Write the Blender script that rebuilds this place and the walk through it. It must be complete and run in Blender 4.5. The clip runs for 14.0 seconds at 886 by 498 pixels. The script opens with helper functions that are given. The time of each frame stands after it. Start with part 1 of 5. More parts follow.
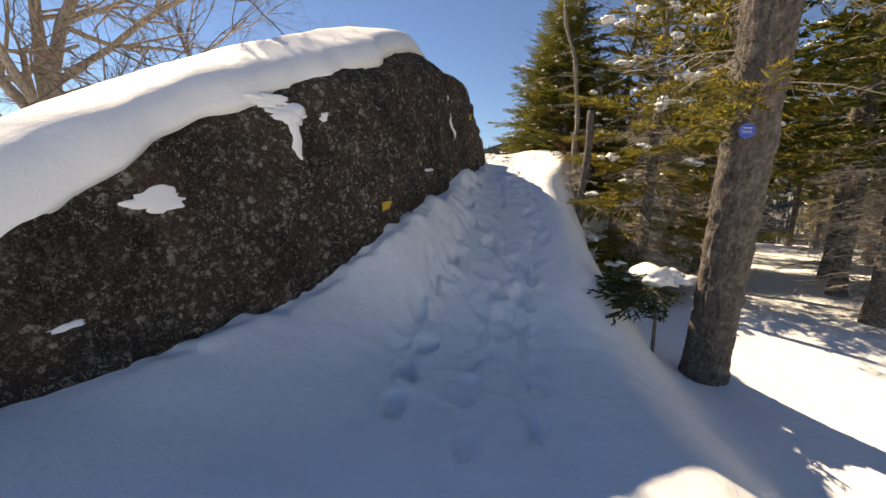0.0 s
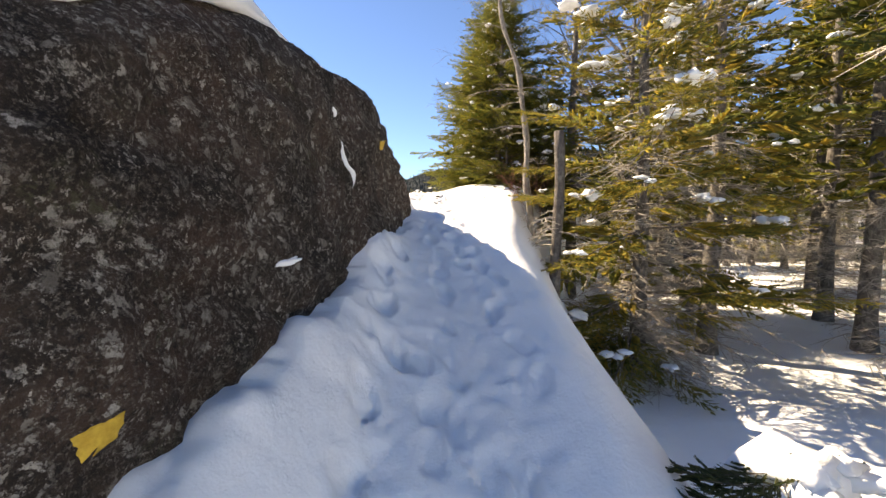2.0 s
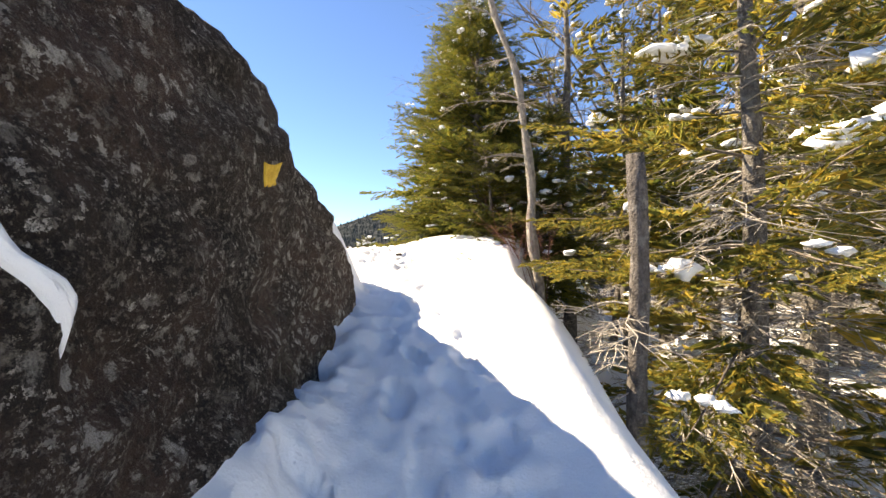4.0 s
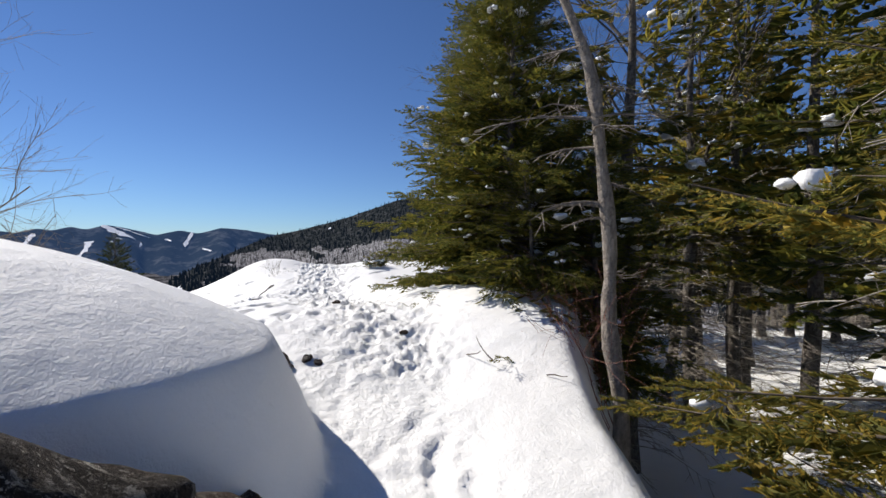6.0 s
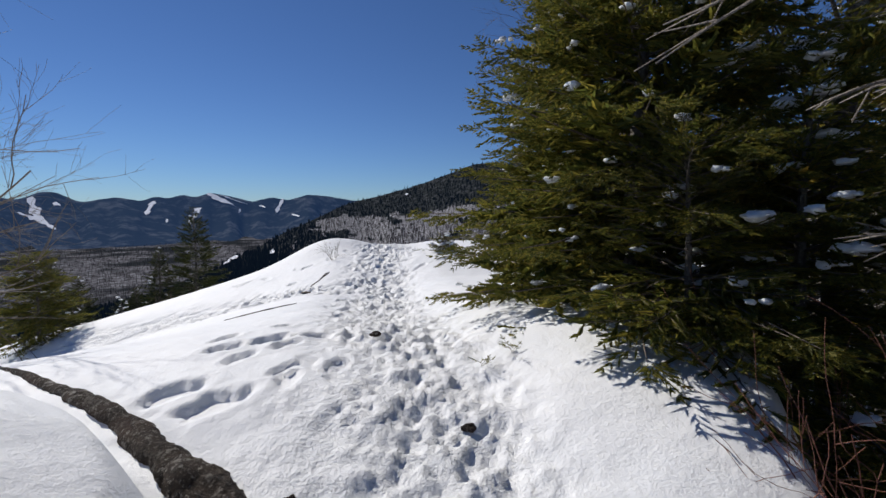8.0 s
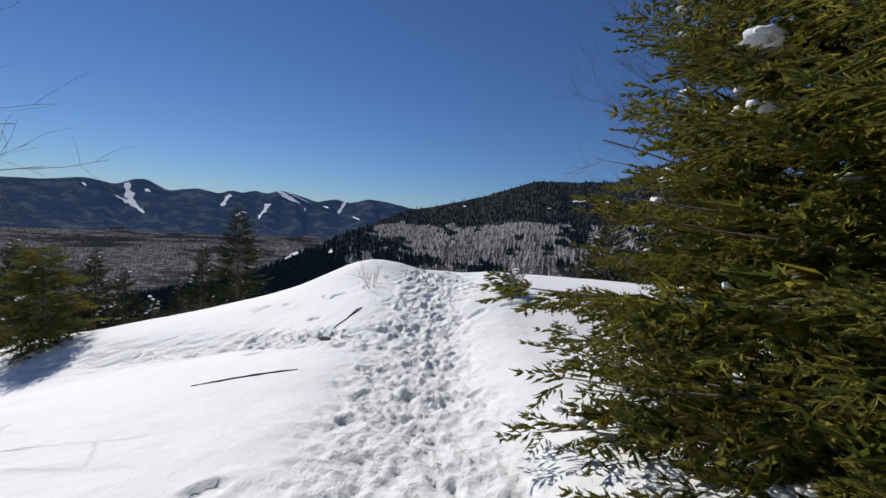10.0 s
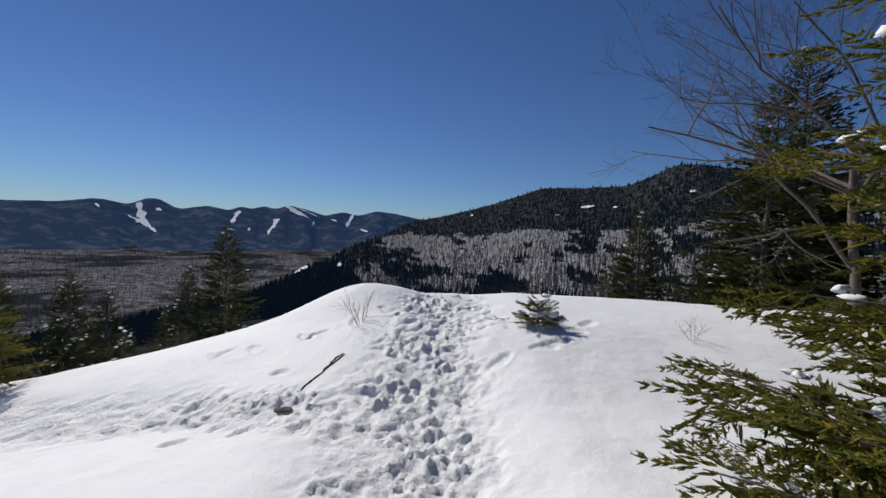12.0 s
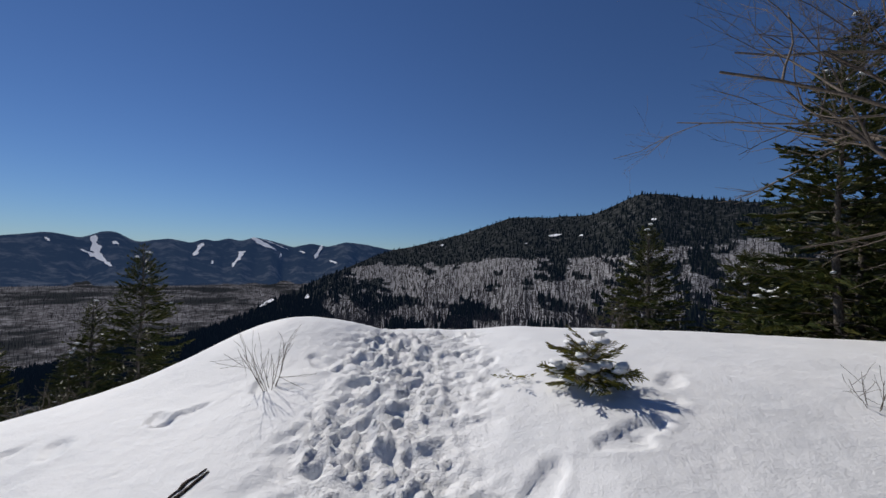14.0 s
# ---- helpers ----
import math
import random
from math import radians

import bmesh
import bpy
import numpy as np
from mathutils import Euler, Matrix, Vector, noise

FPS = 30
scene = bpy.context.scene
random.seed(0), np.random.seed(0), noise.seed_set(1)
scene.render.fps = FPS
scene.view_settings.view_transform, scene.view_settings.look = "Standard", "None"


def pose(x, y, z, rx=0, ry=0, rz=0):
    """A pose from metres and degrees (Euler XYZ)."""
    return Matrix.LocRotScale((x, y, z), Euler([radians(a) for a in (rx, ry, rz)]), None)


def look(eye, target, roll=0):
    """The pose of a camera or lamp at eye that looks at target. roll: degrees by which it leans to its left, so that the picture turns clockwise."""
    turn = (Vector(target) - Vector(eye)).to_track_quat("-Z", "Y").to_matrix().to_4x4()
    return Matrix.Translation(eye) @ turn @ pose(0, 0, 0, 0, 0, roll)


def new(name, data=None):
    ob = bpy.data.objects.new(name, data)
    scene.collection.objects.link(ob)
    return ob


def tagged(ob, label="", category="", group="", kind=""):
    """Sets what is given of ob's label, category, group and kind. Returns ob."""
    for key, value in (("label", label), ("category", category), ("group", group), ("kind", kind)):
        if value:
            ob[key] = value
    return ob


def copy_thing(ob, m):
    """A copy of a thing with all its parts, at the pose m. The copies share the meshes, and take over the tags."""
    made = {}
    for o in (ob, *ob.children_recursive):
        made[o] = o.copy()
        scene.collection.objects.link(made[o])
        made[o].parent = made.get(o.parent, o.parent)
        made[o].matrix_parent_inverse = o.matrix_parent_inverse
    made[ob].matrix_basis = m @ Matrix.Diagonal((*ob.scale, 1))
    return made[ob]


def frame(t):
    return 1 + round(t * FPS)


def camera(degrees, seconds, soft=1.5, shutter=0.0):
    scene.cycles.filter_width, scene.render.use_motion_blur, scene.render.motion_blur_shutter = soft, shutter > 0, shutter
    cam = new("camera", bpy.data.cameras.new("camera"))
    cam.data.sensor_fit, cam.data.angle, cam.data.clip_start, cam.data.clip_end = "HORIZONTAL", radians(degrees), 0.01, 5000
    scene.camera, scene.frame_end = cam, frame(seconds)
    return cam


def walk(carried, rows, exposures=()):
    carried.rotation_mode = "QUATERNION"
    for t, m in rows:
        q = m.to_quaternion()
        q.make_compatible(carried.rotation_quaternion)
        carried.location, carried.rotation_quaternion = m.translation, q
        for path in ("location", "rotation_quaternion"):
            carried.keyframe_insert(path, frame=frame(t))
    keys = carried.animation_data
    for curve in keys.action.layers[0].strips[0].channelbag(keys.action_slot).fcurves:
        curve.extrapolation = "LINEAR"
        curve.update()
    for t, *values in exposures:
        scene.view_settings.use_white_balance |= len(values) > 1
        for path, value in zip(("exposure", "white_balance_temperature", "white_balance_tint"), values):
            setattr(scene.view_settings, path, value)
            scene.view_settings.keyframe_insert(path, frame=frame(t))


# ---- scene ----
cam = camera(91.0, 14.0)
PATH = [
    (0, (0.838, 0.101, 1.713), (0.798, 2.08, 1.423), 3.3),
    (0.5, (0.863, 0.677, 1.739), (0.944, 2.662, 1.512), 2.1),
    (1, (0.881, 1.407, 1.976), (1.021, 3.392, 1.771), 0.6),
    (1.5, (0.827, 2.245, 2.016), (1.045, 4.225, 1.832), -0.3),
    (2, (1.011, 2.877, 2.118), (1.281, 4.853, 1.966), -0.1),
    (2.5, (0.872, 3.69, 2.158), (1.232, 5.653, 2.033), 0.3),
    (3, (0.959, 4.265, 2.245), (1.374, 6.22, 2.172), 1.3),
    (3.5, (1.146, 4.931, 2.411), (1.616, 6.875, 2.396), 0.3),
    (4, (1.238, 5.469, 2.495), (1.717, 7.411, 2.517), -0.7),
    (4.2, (1.243, 5.634, 2.592), (1.713, 7.578, 2.644), -1.7),
    (6.3, (1.627, 7.506, 3.402), (2.017, 9.466, 3.337), 0.1),
    (6.5, (1.612, 7.688, 3.444), (1.987, 9.65, 3.348), 0.0),
    (7, (1.726, 8.06, 3.497), (2.005, 10.033, 3.329), -0.5),
    (7.5, (1.902, 8.508, 3.627), (2.042, 10.491, 3.404), -2.0),
    (8, (1.865, 9.052, 3.659), (1.925, 11.043, 3.475), -0.3),
    (8.5, (1.968, 9.621, 3.686), (1.948, 11.615, 3.531), 1.1),
    (9, (1.933, 10.22, 3.717), (1.833, 12.21, 3.549), 1.6),
    (9.2, (1.856, 10.46, 3.75), (1.739, 12.45, 3.583), 2.5),
    (11.3, (1.593, 12.397, 4.055), (1.37, 14.383, 3.973), 5.0),
    (11.5, (1.591, 12.582, 4.062), (1.363, 14.567, 3.966), 4.5),
    (12, (1.501, 13.086, 3.949), (1.274, 15.071, 3.856), 2.7),
    (12.5, (1.387, 13.724, 3.838), (1.188, 15.713, 3.782), 2.3),
    (13, (1.294, 14.436, 3.727), (1.143, 16.43, 3.774), 1.9),
    (13.5, (1.164, 15.093, 3.705), (1.056, 17.09, 3.745), 1.5),
    (14, (1.191, 15.764, 3.616), (1.093, 17.761, 3.666), 1.9),
]
EXPOSURES = ((0.0, 1.27, 10200, 12), (1.5, 1.86, 9900, 12), (2.5, 2.18, 9400, 12), (4.2, 2.24, 8900, 10), (6.3, 0.42, 6800, 10), (9.2, 0.08, 6600, 10), (14.0, -0.14, 6700, 10))
walk(cam, [(t, look(eye, target, roll)) for t, eye, target, roll in PATH], EXPOSURES)

# ---- world, sun ----
SUN_AZ, SUN_EL = -48.0, 39.3
world = bpy.data.worlds.new("sky")
scene.world = world
world.use_nodes = True
wn = world.node_tree
sky = wn.nodes.new("ShaderNodeTexSky")
sky.sky_type = "NISHITA"
sky.sun_disc = False
sky.sun_elevation = radians(SUN_EL)
sky.sun_rotation = radians(SUN_AZ)
sky.altitude = 1200
sky.air_density = 1.0
sky.dust_density = 0.0
sky.ozone_density = 1.5
deep = wn.nodes.new("ShaderNodeMix")
deep.data_type, deep.blend_type = "RGBA", "MULTIPLY"
deep.inputs[0].default_value = 1.0
deep.inputs[7].default_value = (0.58, 0.84, 1.28, 1)
wn.links.new(sky.outputs[0], deep.inputs[6])
wn.links.new(deep.outputs[2], wn.nodes["Background"].inputs[0])
wn.nodes["Background"].inputs[1].default_value = 0.049
sun_dir = Vector((math.sin(radians(SUN_AZ)) * math.cos(radians(SUN_EL)), math.cos(radians(SUN_AZ)) * math.cos(radians(SUN_EL)), math.sin(radians(SUN_EL))))
sun = new("sun", bpy.data.lights.new("sun", "SUN"))
sun.data.energy = 3.8
sun.data.angle = radians(0.6)
sun.data.color = (1.0, 0.96, 0.9)
sun.matrix_world = look(sun_dir * 60, (0, 0, 0))

# ---- materials ----


class Nodes:
    """Short hand for node materials."""

    def __init__(self, name):
        self.mat = bpy.data.materials.new(name)
        self.mat.use_nodes = True
        self.t = self.mat.node_tree
        self.bsdf = self.t.nodes["Principled BSDF"]
        self.geo = None
        self.obj = None

    def node(self, kind, **values):
        n = self.t.nodes.new(kind)
        for k, v in values.items():
            n.inputs[k.replace("_", " ")].default_value = v
        return n

    def link(self, a, b):
        self.t.links.new(a, b)

    def pos(self):
        if self.obj is None:
            self.obj = self.t.nodes.new("ShaderNodeTexCoord")
        return self.obj.outputs["Object"]

    def noise(self, scale, detail=6.0, rough=0.6, stretch=None, distortion=0.0):
        n = self.node("ShaderNodeTexNoise", Scale=scale, Detail=detail, Roughness=rough, Distortion=distortion)
        src = self.pos()
        if stretch:
            m = self.node("ShaderNodeMapping")
            m.inputs["Scale"].default_value = stretch
            self.link(src, m.inputs[0])
            src = m.outputs[0]
        self.link(src, n.inputs["Vector"])
        return n.outputs["Fac"]

    def voronoi(self, scale, feature="F1", out="Distance", rand=1.0):
        n = self.node("ShaderNodeTexVoronoi", Scale=scale, Randomness=rand)
        n.feature = feature
        self.link(self.pos(), n.inputs["Vector"])
        return n.outputs[out]

    def ramp(self, src, *stops):
        n = self.t.nodes.new("ShaderNodeValToRGB")
        e = n.color_ramp.elements
        while len(e) < len(stops):
            e.new(0.5)
        for el, (p, c) in zip(e, stops):
            el.position = p
            el.color = (c, c, c, 1) if isinstance(c, (int, float)) else (*c, 1)
        self.link(src, n.inputs[0])
        return n.outputs[0]

    def mix(self, fac, a, b):
        n = self.t.nodes.new("ShaderNodeMix")
        n.data_type = "RGBA"
        for sock, v in ((n.inputs[0], fac), (n.inputs[6], a), (n.inputs[7], b)):
            if isinstance(v, bpy.types.NodeSocket):
                self.link(v, sock)
            elif isinstance(v, (int, float)):
                sock.default_value = v
            else:
                sock.default_value = (*v, 1)
        return n.outputs[2]

    def math(self, op, a, b=0.0):
        n = self.t.nodes.new("ShaderNodeMath")
        n.operation = op
        for sock, v in zip(n.inputs, (a, b)):
            if isinstance(v, bpy.types.NodeSocket):
                self.link(v, sock)
            else:
                sock.default_value = v
        return n.outputs[0]

    def color(self, src):
        if isinstance(src, tuple):
            self.bsdf.inputs["Base Color"].default_value = (*src, 1)
        else:
            self.link(src, self.bsdf.inputs["Base Color"])

    def bump(self, src, dist=0.02, strength=1.0):
        n = self.node("ShaderNodeBump", Strength=strength, Distance=dist)
        self.link(src, n.inputs["Height"])
        last = self.bsdf.inputs["Normal"]
        if last.links:
            self.link(last.links[0].from_socket, n.inputs["Normal"])
        self.link(n.outputs[0], last)

    def rough(self, v, spec=0.3):
        self.bsdf.inputs["Roughness"].default_value = v
        self.bsdf.inputs["Specular IOR Level"].default_value = spec

    def island(self):
        return self.t.nodes.new("ShaderNodeNewGeometry").outputs["Random Per Island"]

    def random(self):
        return self.t.nodes.new("ShaderNodeObjectInfo").outputs["Random"]


def snow_material(name, fine=1.0):
    m = Nodes(name)
    m.color(m.ramp(m.noise(1.1, 5), (0.3, (0.80, 0.815, 0.83)), (0.7, (0.87, 0.875, 0.88))))
    m.rough(0.62, 0.25)
    m.bump(m.noise(7, 6, 0.6), 0.05 * fine, 0.5)
    m.bump(m.noise(60, 4, 0.7), 0.006 * fine, 0.7)
    m.bump(m.noise(330, 2, 0.6), 0.002, 0.6)
    return m.mat


def ground_material():
    """Snow near by; beyond the rise a snowy valley floor of bare woods and dark conifers."""
    m = Nodes("snowy_ground")
    snow = m.ramp(m.noise(1.1, 5), (0.3, (0.80, 0.815, 0.83)), (0.7, (0.87, 0.875, 0.88)))
    woods = m.ramp(m.noise(0.05, 8, 0.85), (0.36, (0.03, 0.028, 0.03)), (0.48, (0.07, 0.068, 0.074)), (0.60, (0.26, 0.26, 0.28)))
    dark = m.ramp(m.noise(0.0035, 5, 0.65), (0.48, 0.0), (0.56, 1.0))
    woods = m.mix(dark, woods, (0.024, 0.027, 0.030))
    sep = m.t.nodes.new("ShaderNodeSeparateXYZ")
    m.link(m.pos(), sep.inputs[0])
    far = m.ramp(m.math("DIVIDE", sep.outputs[2], -40.0), (0.12, 0.0), (0.3, 1.0))
    m.color(m.mix(far, snow, woods))
    m.rough(0.62, 0.25)
    m.link(m.math("MULTIPLY", m.math("SUBTRACT", 1.0, far), 0.25), m.bsdf.inputs["Specular IOR Level"])
    m.bump(m.noise(7, 6, 0.6), 0.03, 0.5)
    worn = m.t.nodes.new("ShaderNodeAttribute")
    worn.attribute_name = "trodden"
    m.bump(m.math("MULTIPLY", worn.outputs["Fac"], m.ramp(m.noise(24, 5, 0.62), (0.36, 0.0), (0.66, 1.0))), 0.009, 0.8)
    m.bump(m.noise(60, 4, 0.7), 0.006, 0.7)
    m.bump(m.noise(330, 2, 0.6), 0.002, 0.6)
    return m.mat


def far_material(name, dark, light, scale, haze_glow, lo=0.5, hi=0.62):
    """Wooded slopes far off; a blue glow paints on the haze of air between."""
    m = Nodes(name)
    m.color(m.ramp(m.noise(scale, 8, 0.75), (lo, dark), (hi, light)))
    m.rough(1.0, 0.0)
    m.bsdf.inputs["Emission Color"].default_value = (*haze_glow, 1)
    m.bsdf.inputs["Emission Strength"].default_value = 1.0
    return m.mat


def rock_material():
    m = Nodes("lichened_rock")
    base = m.ramp(m.noise(2.6, 8, 0.7), (0.36, (0.024, 0.017, 0.013)), (0.5, (0.058, 0.041, 0.031)), (0.65, (0.135, 0.098, 0.074)))
    red = m.mix(m.ramp(m.noise(1.3, 3), (0.48, 0.0), (0.64, 0.55)), base, (0.12, 0.066, 0.048))
    pits = m.ramp(m.noise(26, 6, 0.8), (0.40, 0.75), (0.50, 0.0))
    col = m.mix(pits, red, (0.03, 0.024, 0.02))
    col = m.mix(m.ramp(m.noise(70, 4, 0.8), (0.54, 0.0), (0.62, 0.6)), col, (0.28, 0.245, 0.205))
    # crusts of pale lichen: round colonies of two sizes with frayed rims, gathered in places
    warp = m.node("ShaderNodeTexNoise", Scale=16.0, Detail=6.0, Roughness=0.75)
    m.link(m.pos(), warp.inputs["Vector"])
    shift = m.t.nodes.new("ShaderNodeVectorMath")
    shift.operation = "MULTIPLY_ADD"
    m.link(warp.outputs["Color"], shift.inputs[0])
    shift.inputs[1].default_value = (0.14, 0.14, 0.14)
    m.link(m.pos(), shift.inputs[2])
    for scale, lo, where in ((9.5, 0.30, 1.5), (19.0, 0.46, 2.6), (42.0, 0.50, 4.2)):
        v = m.node("ShaderNodeTexVoronoi", Scale=scale, Randomness=1.0)
        m.link(shift.outputs[0], v.inputs["Vector"])
        cell = m.t.nodes.new("ShaderNodeSeparateColor")
        m.link(v.outputs["Color"], cell.inputs[0])
        reach = m.math("MULTIPLY", cell.outputs[0], lo)
        inside = m.ramp(m.math("ADD", m.math("SUBTRACT", reach, v.outputs["Distance"]), 0.5), (0.47, 0.0), (0.53, 1.0))
        frayed = m.math("MULTIPLY", inside, m.ramp(m.noise(55, 4, 0.8), (0.38, 0.15), (0.52, 1.0)))
        amount = m.math("MULTIPLY", frayed, m.ramp(m.noise(where, 3), (0.40, 0.25), (0.58, 1.0)))
        tone = m.mix(cell.outputs[1], (0.28, 0.25, 0.215), (0.66, 0.62, 0.55))
        col = m.mix(amount, col, tone)
    green = m.math("MULTIPLY", m.ramp(m.noise(3.1, 4), (0.6, 0.0), (0.7, 0.6)), m.ramp(m.noise(40, 3), (0.5, 0.0), (0.6, 1.0)))
    m.color(m.mix(green, col, (0.12, 0.125, 0.07)))
    m.rough(0.85, 0.25)
    m.bump(m.noise(9, 8, 0.75), 0.10, 1.0)
    m.bump(m.noise(38, 6, 0.8), 0.04, 1.0)
    m.bump(m.noise(150, 3, 0.7), 0.008, 1.0)
    return m.mat


def bark_material(name, dark, light, lichen=0.35, scale=1.0):
    m = Nodes(name)
    base = m.ramp(m.noise(28 * scale, 7, 0.7, (1, 1, 0.45)), (0.3, dark), (0.7, light))
    spots = m.math("MULTIPLY", m.ramp(m.noise(11 * scale, 5, 0.7), (0.5, 0.0), (0.62, 1.0)), lichen)
    m.color(m.mix(spots, base, (0.33, 0.31, 0.28)))
    m.rough(0.9, 0.2)
    m.bump(m.noise(34 * scale, 6, 0.7, (1, 1, 0.4)), 0.025 / scale, 0.9)
    m.bump(m.voronoi(60 * scale), 0.012 / scale, 0.6)
    return m.mat


def needle_material(name, dark, mid, tip, through_light=0.55):
    m = Nodes(name)
    col = m.ramp(m.island(), (0.0, dark), (0.5, mid), (1.0, tip))
    wide = m.ramp(m.noise(0.9, 3), (0.35, 0.75), (0.65, 1.25))
    n = m.t.nodes.new("ShaderNodeMix")
    n.data_type, n.blend_type = "RGBA", "MULTIPLY"
    n.inputs[0].default_value = 1.0
    m.link(col, n.inputs[6])
    m.link(wide, n.inputs[7])
    m.color(n.outputs[2])
    m.rough(0.5, 0.35)
    tr = m.t.nodes.new("ShaderNodeBsdfTranslucent")
    m.link(n.outputs[2], tr.inputs[0])
    add = m.t.nodes.new("ShaderNodeMixShader")
    add.inputs[0].default_value = through_light
    m.link(m.bsdf.outputs[0], add.inputs[1])
    m.link(tr.outputs[0], add.inputs[2])
    m.link(add.outputs[0], m.t.nodes["Material Output"].inputs[0])
    return m.mat


def plain_material(name, a, b, scale=20, rough=0.8, bump=0.004):
    m = Nodes(name)
    m.color(m.ramp(m.noise(scale, 5), (0.3, a), (0.7, b)))
    m.rough(rough)
    m.bump(m.noise(scale * 2, 5), bump, 0.8)
    return m.mat


GROUND = ground_material()
# Far range: dark woods, with blue haze painted as emission (last colour).
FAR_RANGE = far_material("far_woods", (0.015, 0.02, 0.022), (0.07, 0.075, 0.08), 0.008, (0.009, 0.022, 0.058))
# Ridge, slides and far trees carry the same painted haze, mostly fainter.
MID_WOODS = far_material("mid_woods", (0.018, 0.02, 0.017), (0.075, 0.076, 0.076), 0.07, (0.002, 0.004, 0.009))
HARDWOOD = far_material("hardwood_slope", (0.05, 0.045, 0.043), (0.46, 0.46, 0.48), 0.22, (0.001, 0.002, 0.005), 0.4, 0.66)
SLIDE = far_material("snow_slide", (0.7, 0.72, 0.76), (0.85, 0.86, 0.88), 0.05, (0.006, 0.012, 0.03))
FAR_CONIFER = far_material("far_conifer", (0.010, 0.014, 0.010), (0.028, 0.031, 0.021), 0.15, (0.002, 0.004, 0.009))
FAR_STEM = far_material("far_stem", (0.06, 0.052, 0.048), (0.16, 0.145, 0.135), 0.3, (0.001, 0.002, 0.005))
CAP_SNOW = snow_material("cap_snow", 0.5)
ROCK = rock_material()
BARK = bark_material("spruce_bark", (0.05, 0.041, 0.035), (0.21, 0.185, 0.16))
DEAD_WOOD = bark_material("weathered_wood", (0.12, 0.10, 0.085), (0.40, 0.35, 0.30), 0.2)
GREY_BARK = bark_material("grey_bark", (0.04, 0.034, 0.03), (0.18, 0.155, 0.138), 0.3)
BIRCH = bark_material("birch_bark", (0.15, 0.11, 0.08), (0.55, 0.46, 0.37), 0.35)
TWIG = plain_material("twig_bark", (0.07, 0.055, 0.045), (0.20, 0.165, 0.135), 30)
GREY_TWIG = plain_material("grey_twig", (0.17, 0.145, 0.122), (0.46, 0.415, 0.365), 30)
RED_TWIG = plain_material("red_twig", (0.14, 0.06, 0.045), (0.32, 0.14, 0.10), 30)
NEEDLES = needle_material("needles", (0.05, 0.068, 0.017), (0.145, 0.155, 0.031), (0.31, 0.25, 0.046), 0.56)
# Darker copy of the needles: backlit shade of the crest firs, as colour.
SHADED_NEEDLES = needle_material("shaded_needles", (0.022, 0.036, 0.010), (0.055, 0.07, 0.018), (0.11, 0.105, 0.026), 0.25)
# Yellow-green needles, brightened to put the sun on the boughs into the colour.
SUNNY_NEEDLES = needle_material("sunlit_yellow_needles", (0.085, 0.10, 0.03), (0.225, 0.215, 0.05), (0.46, 0.31, 0.055))
YELLOW = plain_material("yellow_paint", (0.42, 0.25, 0.03), (0.62, 0.40, 0.06), 40)
PALE_BLUE = plain_material("pale_print", (0.35, 0.45, 0.6), (0.5, 0.58, 0.7), 40, 0.5)
BLUE = plain_material("blue_plastic", (0.02, 0.06, 0.30), (0.05, 0.12, 0.5), 40, 0.4)

# ---- mesh helpers ----


def mesh_np(name, verts, faces, mat, parent=None, smooth=True):
    """One mesh object out of arrays; faces is a list of integer arrays, each of one width."""
    me = bpy.data.meshes.new(name)
    verts = np.asarray(verts, dtype=np.float32)
    faces = [np.asarray(f, dtype=np.int32) for f in faces if len(f)]
    loops = np.concatenate([f.ravel() for f in faces])
    sizes = np.concatenate([np.full(len(f), f.shape[1], dtype=np.int32) for f in faces])
    starts = np.concatenate(([0], np.cumsum(sizes)[:-1])).astype(np.int32)
    me.vertices.add(len(verts))
    me.vertices.foreach_set("co", verts.ravel())
    me.loops.add(len(loops))
    me.loops.foreach_set("vertex_index", loops)
    me.polygons.add(len(sizes))
    me.polygons.foreach_set("loop_start", starts)
    me.polygons.foreach_set("use_smooth", np.full(len(sizes), smooth))
    me.update(calc_edges=True)
    me.validate()
    me.materials.append(mat)
    ob = new(name, me)
    if parent:
        ob.parent = parent
    return ob


def grid_faces(nu, nv, wrap=False):
    """Quads of a grid of nu rows by nv columns; wrap closes the columns."""
    i = np.arange(nu - 1)[:, None]
    j = np.arange(nv if wrap else nv - 1)[None, :]
    k = (j + 1) % nv
    return np.stack((i * nv + j, i * nv + k, (i + 1) * nv + k, (i + 1) * nv + j), -1).reshape(-1, 4)


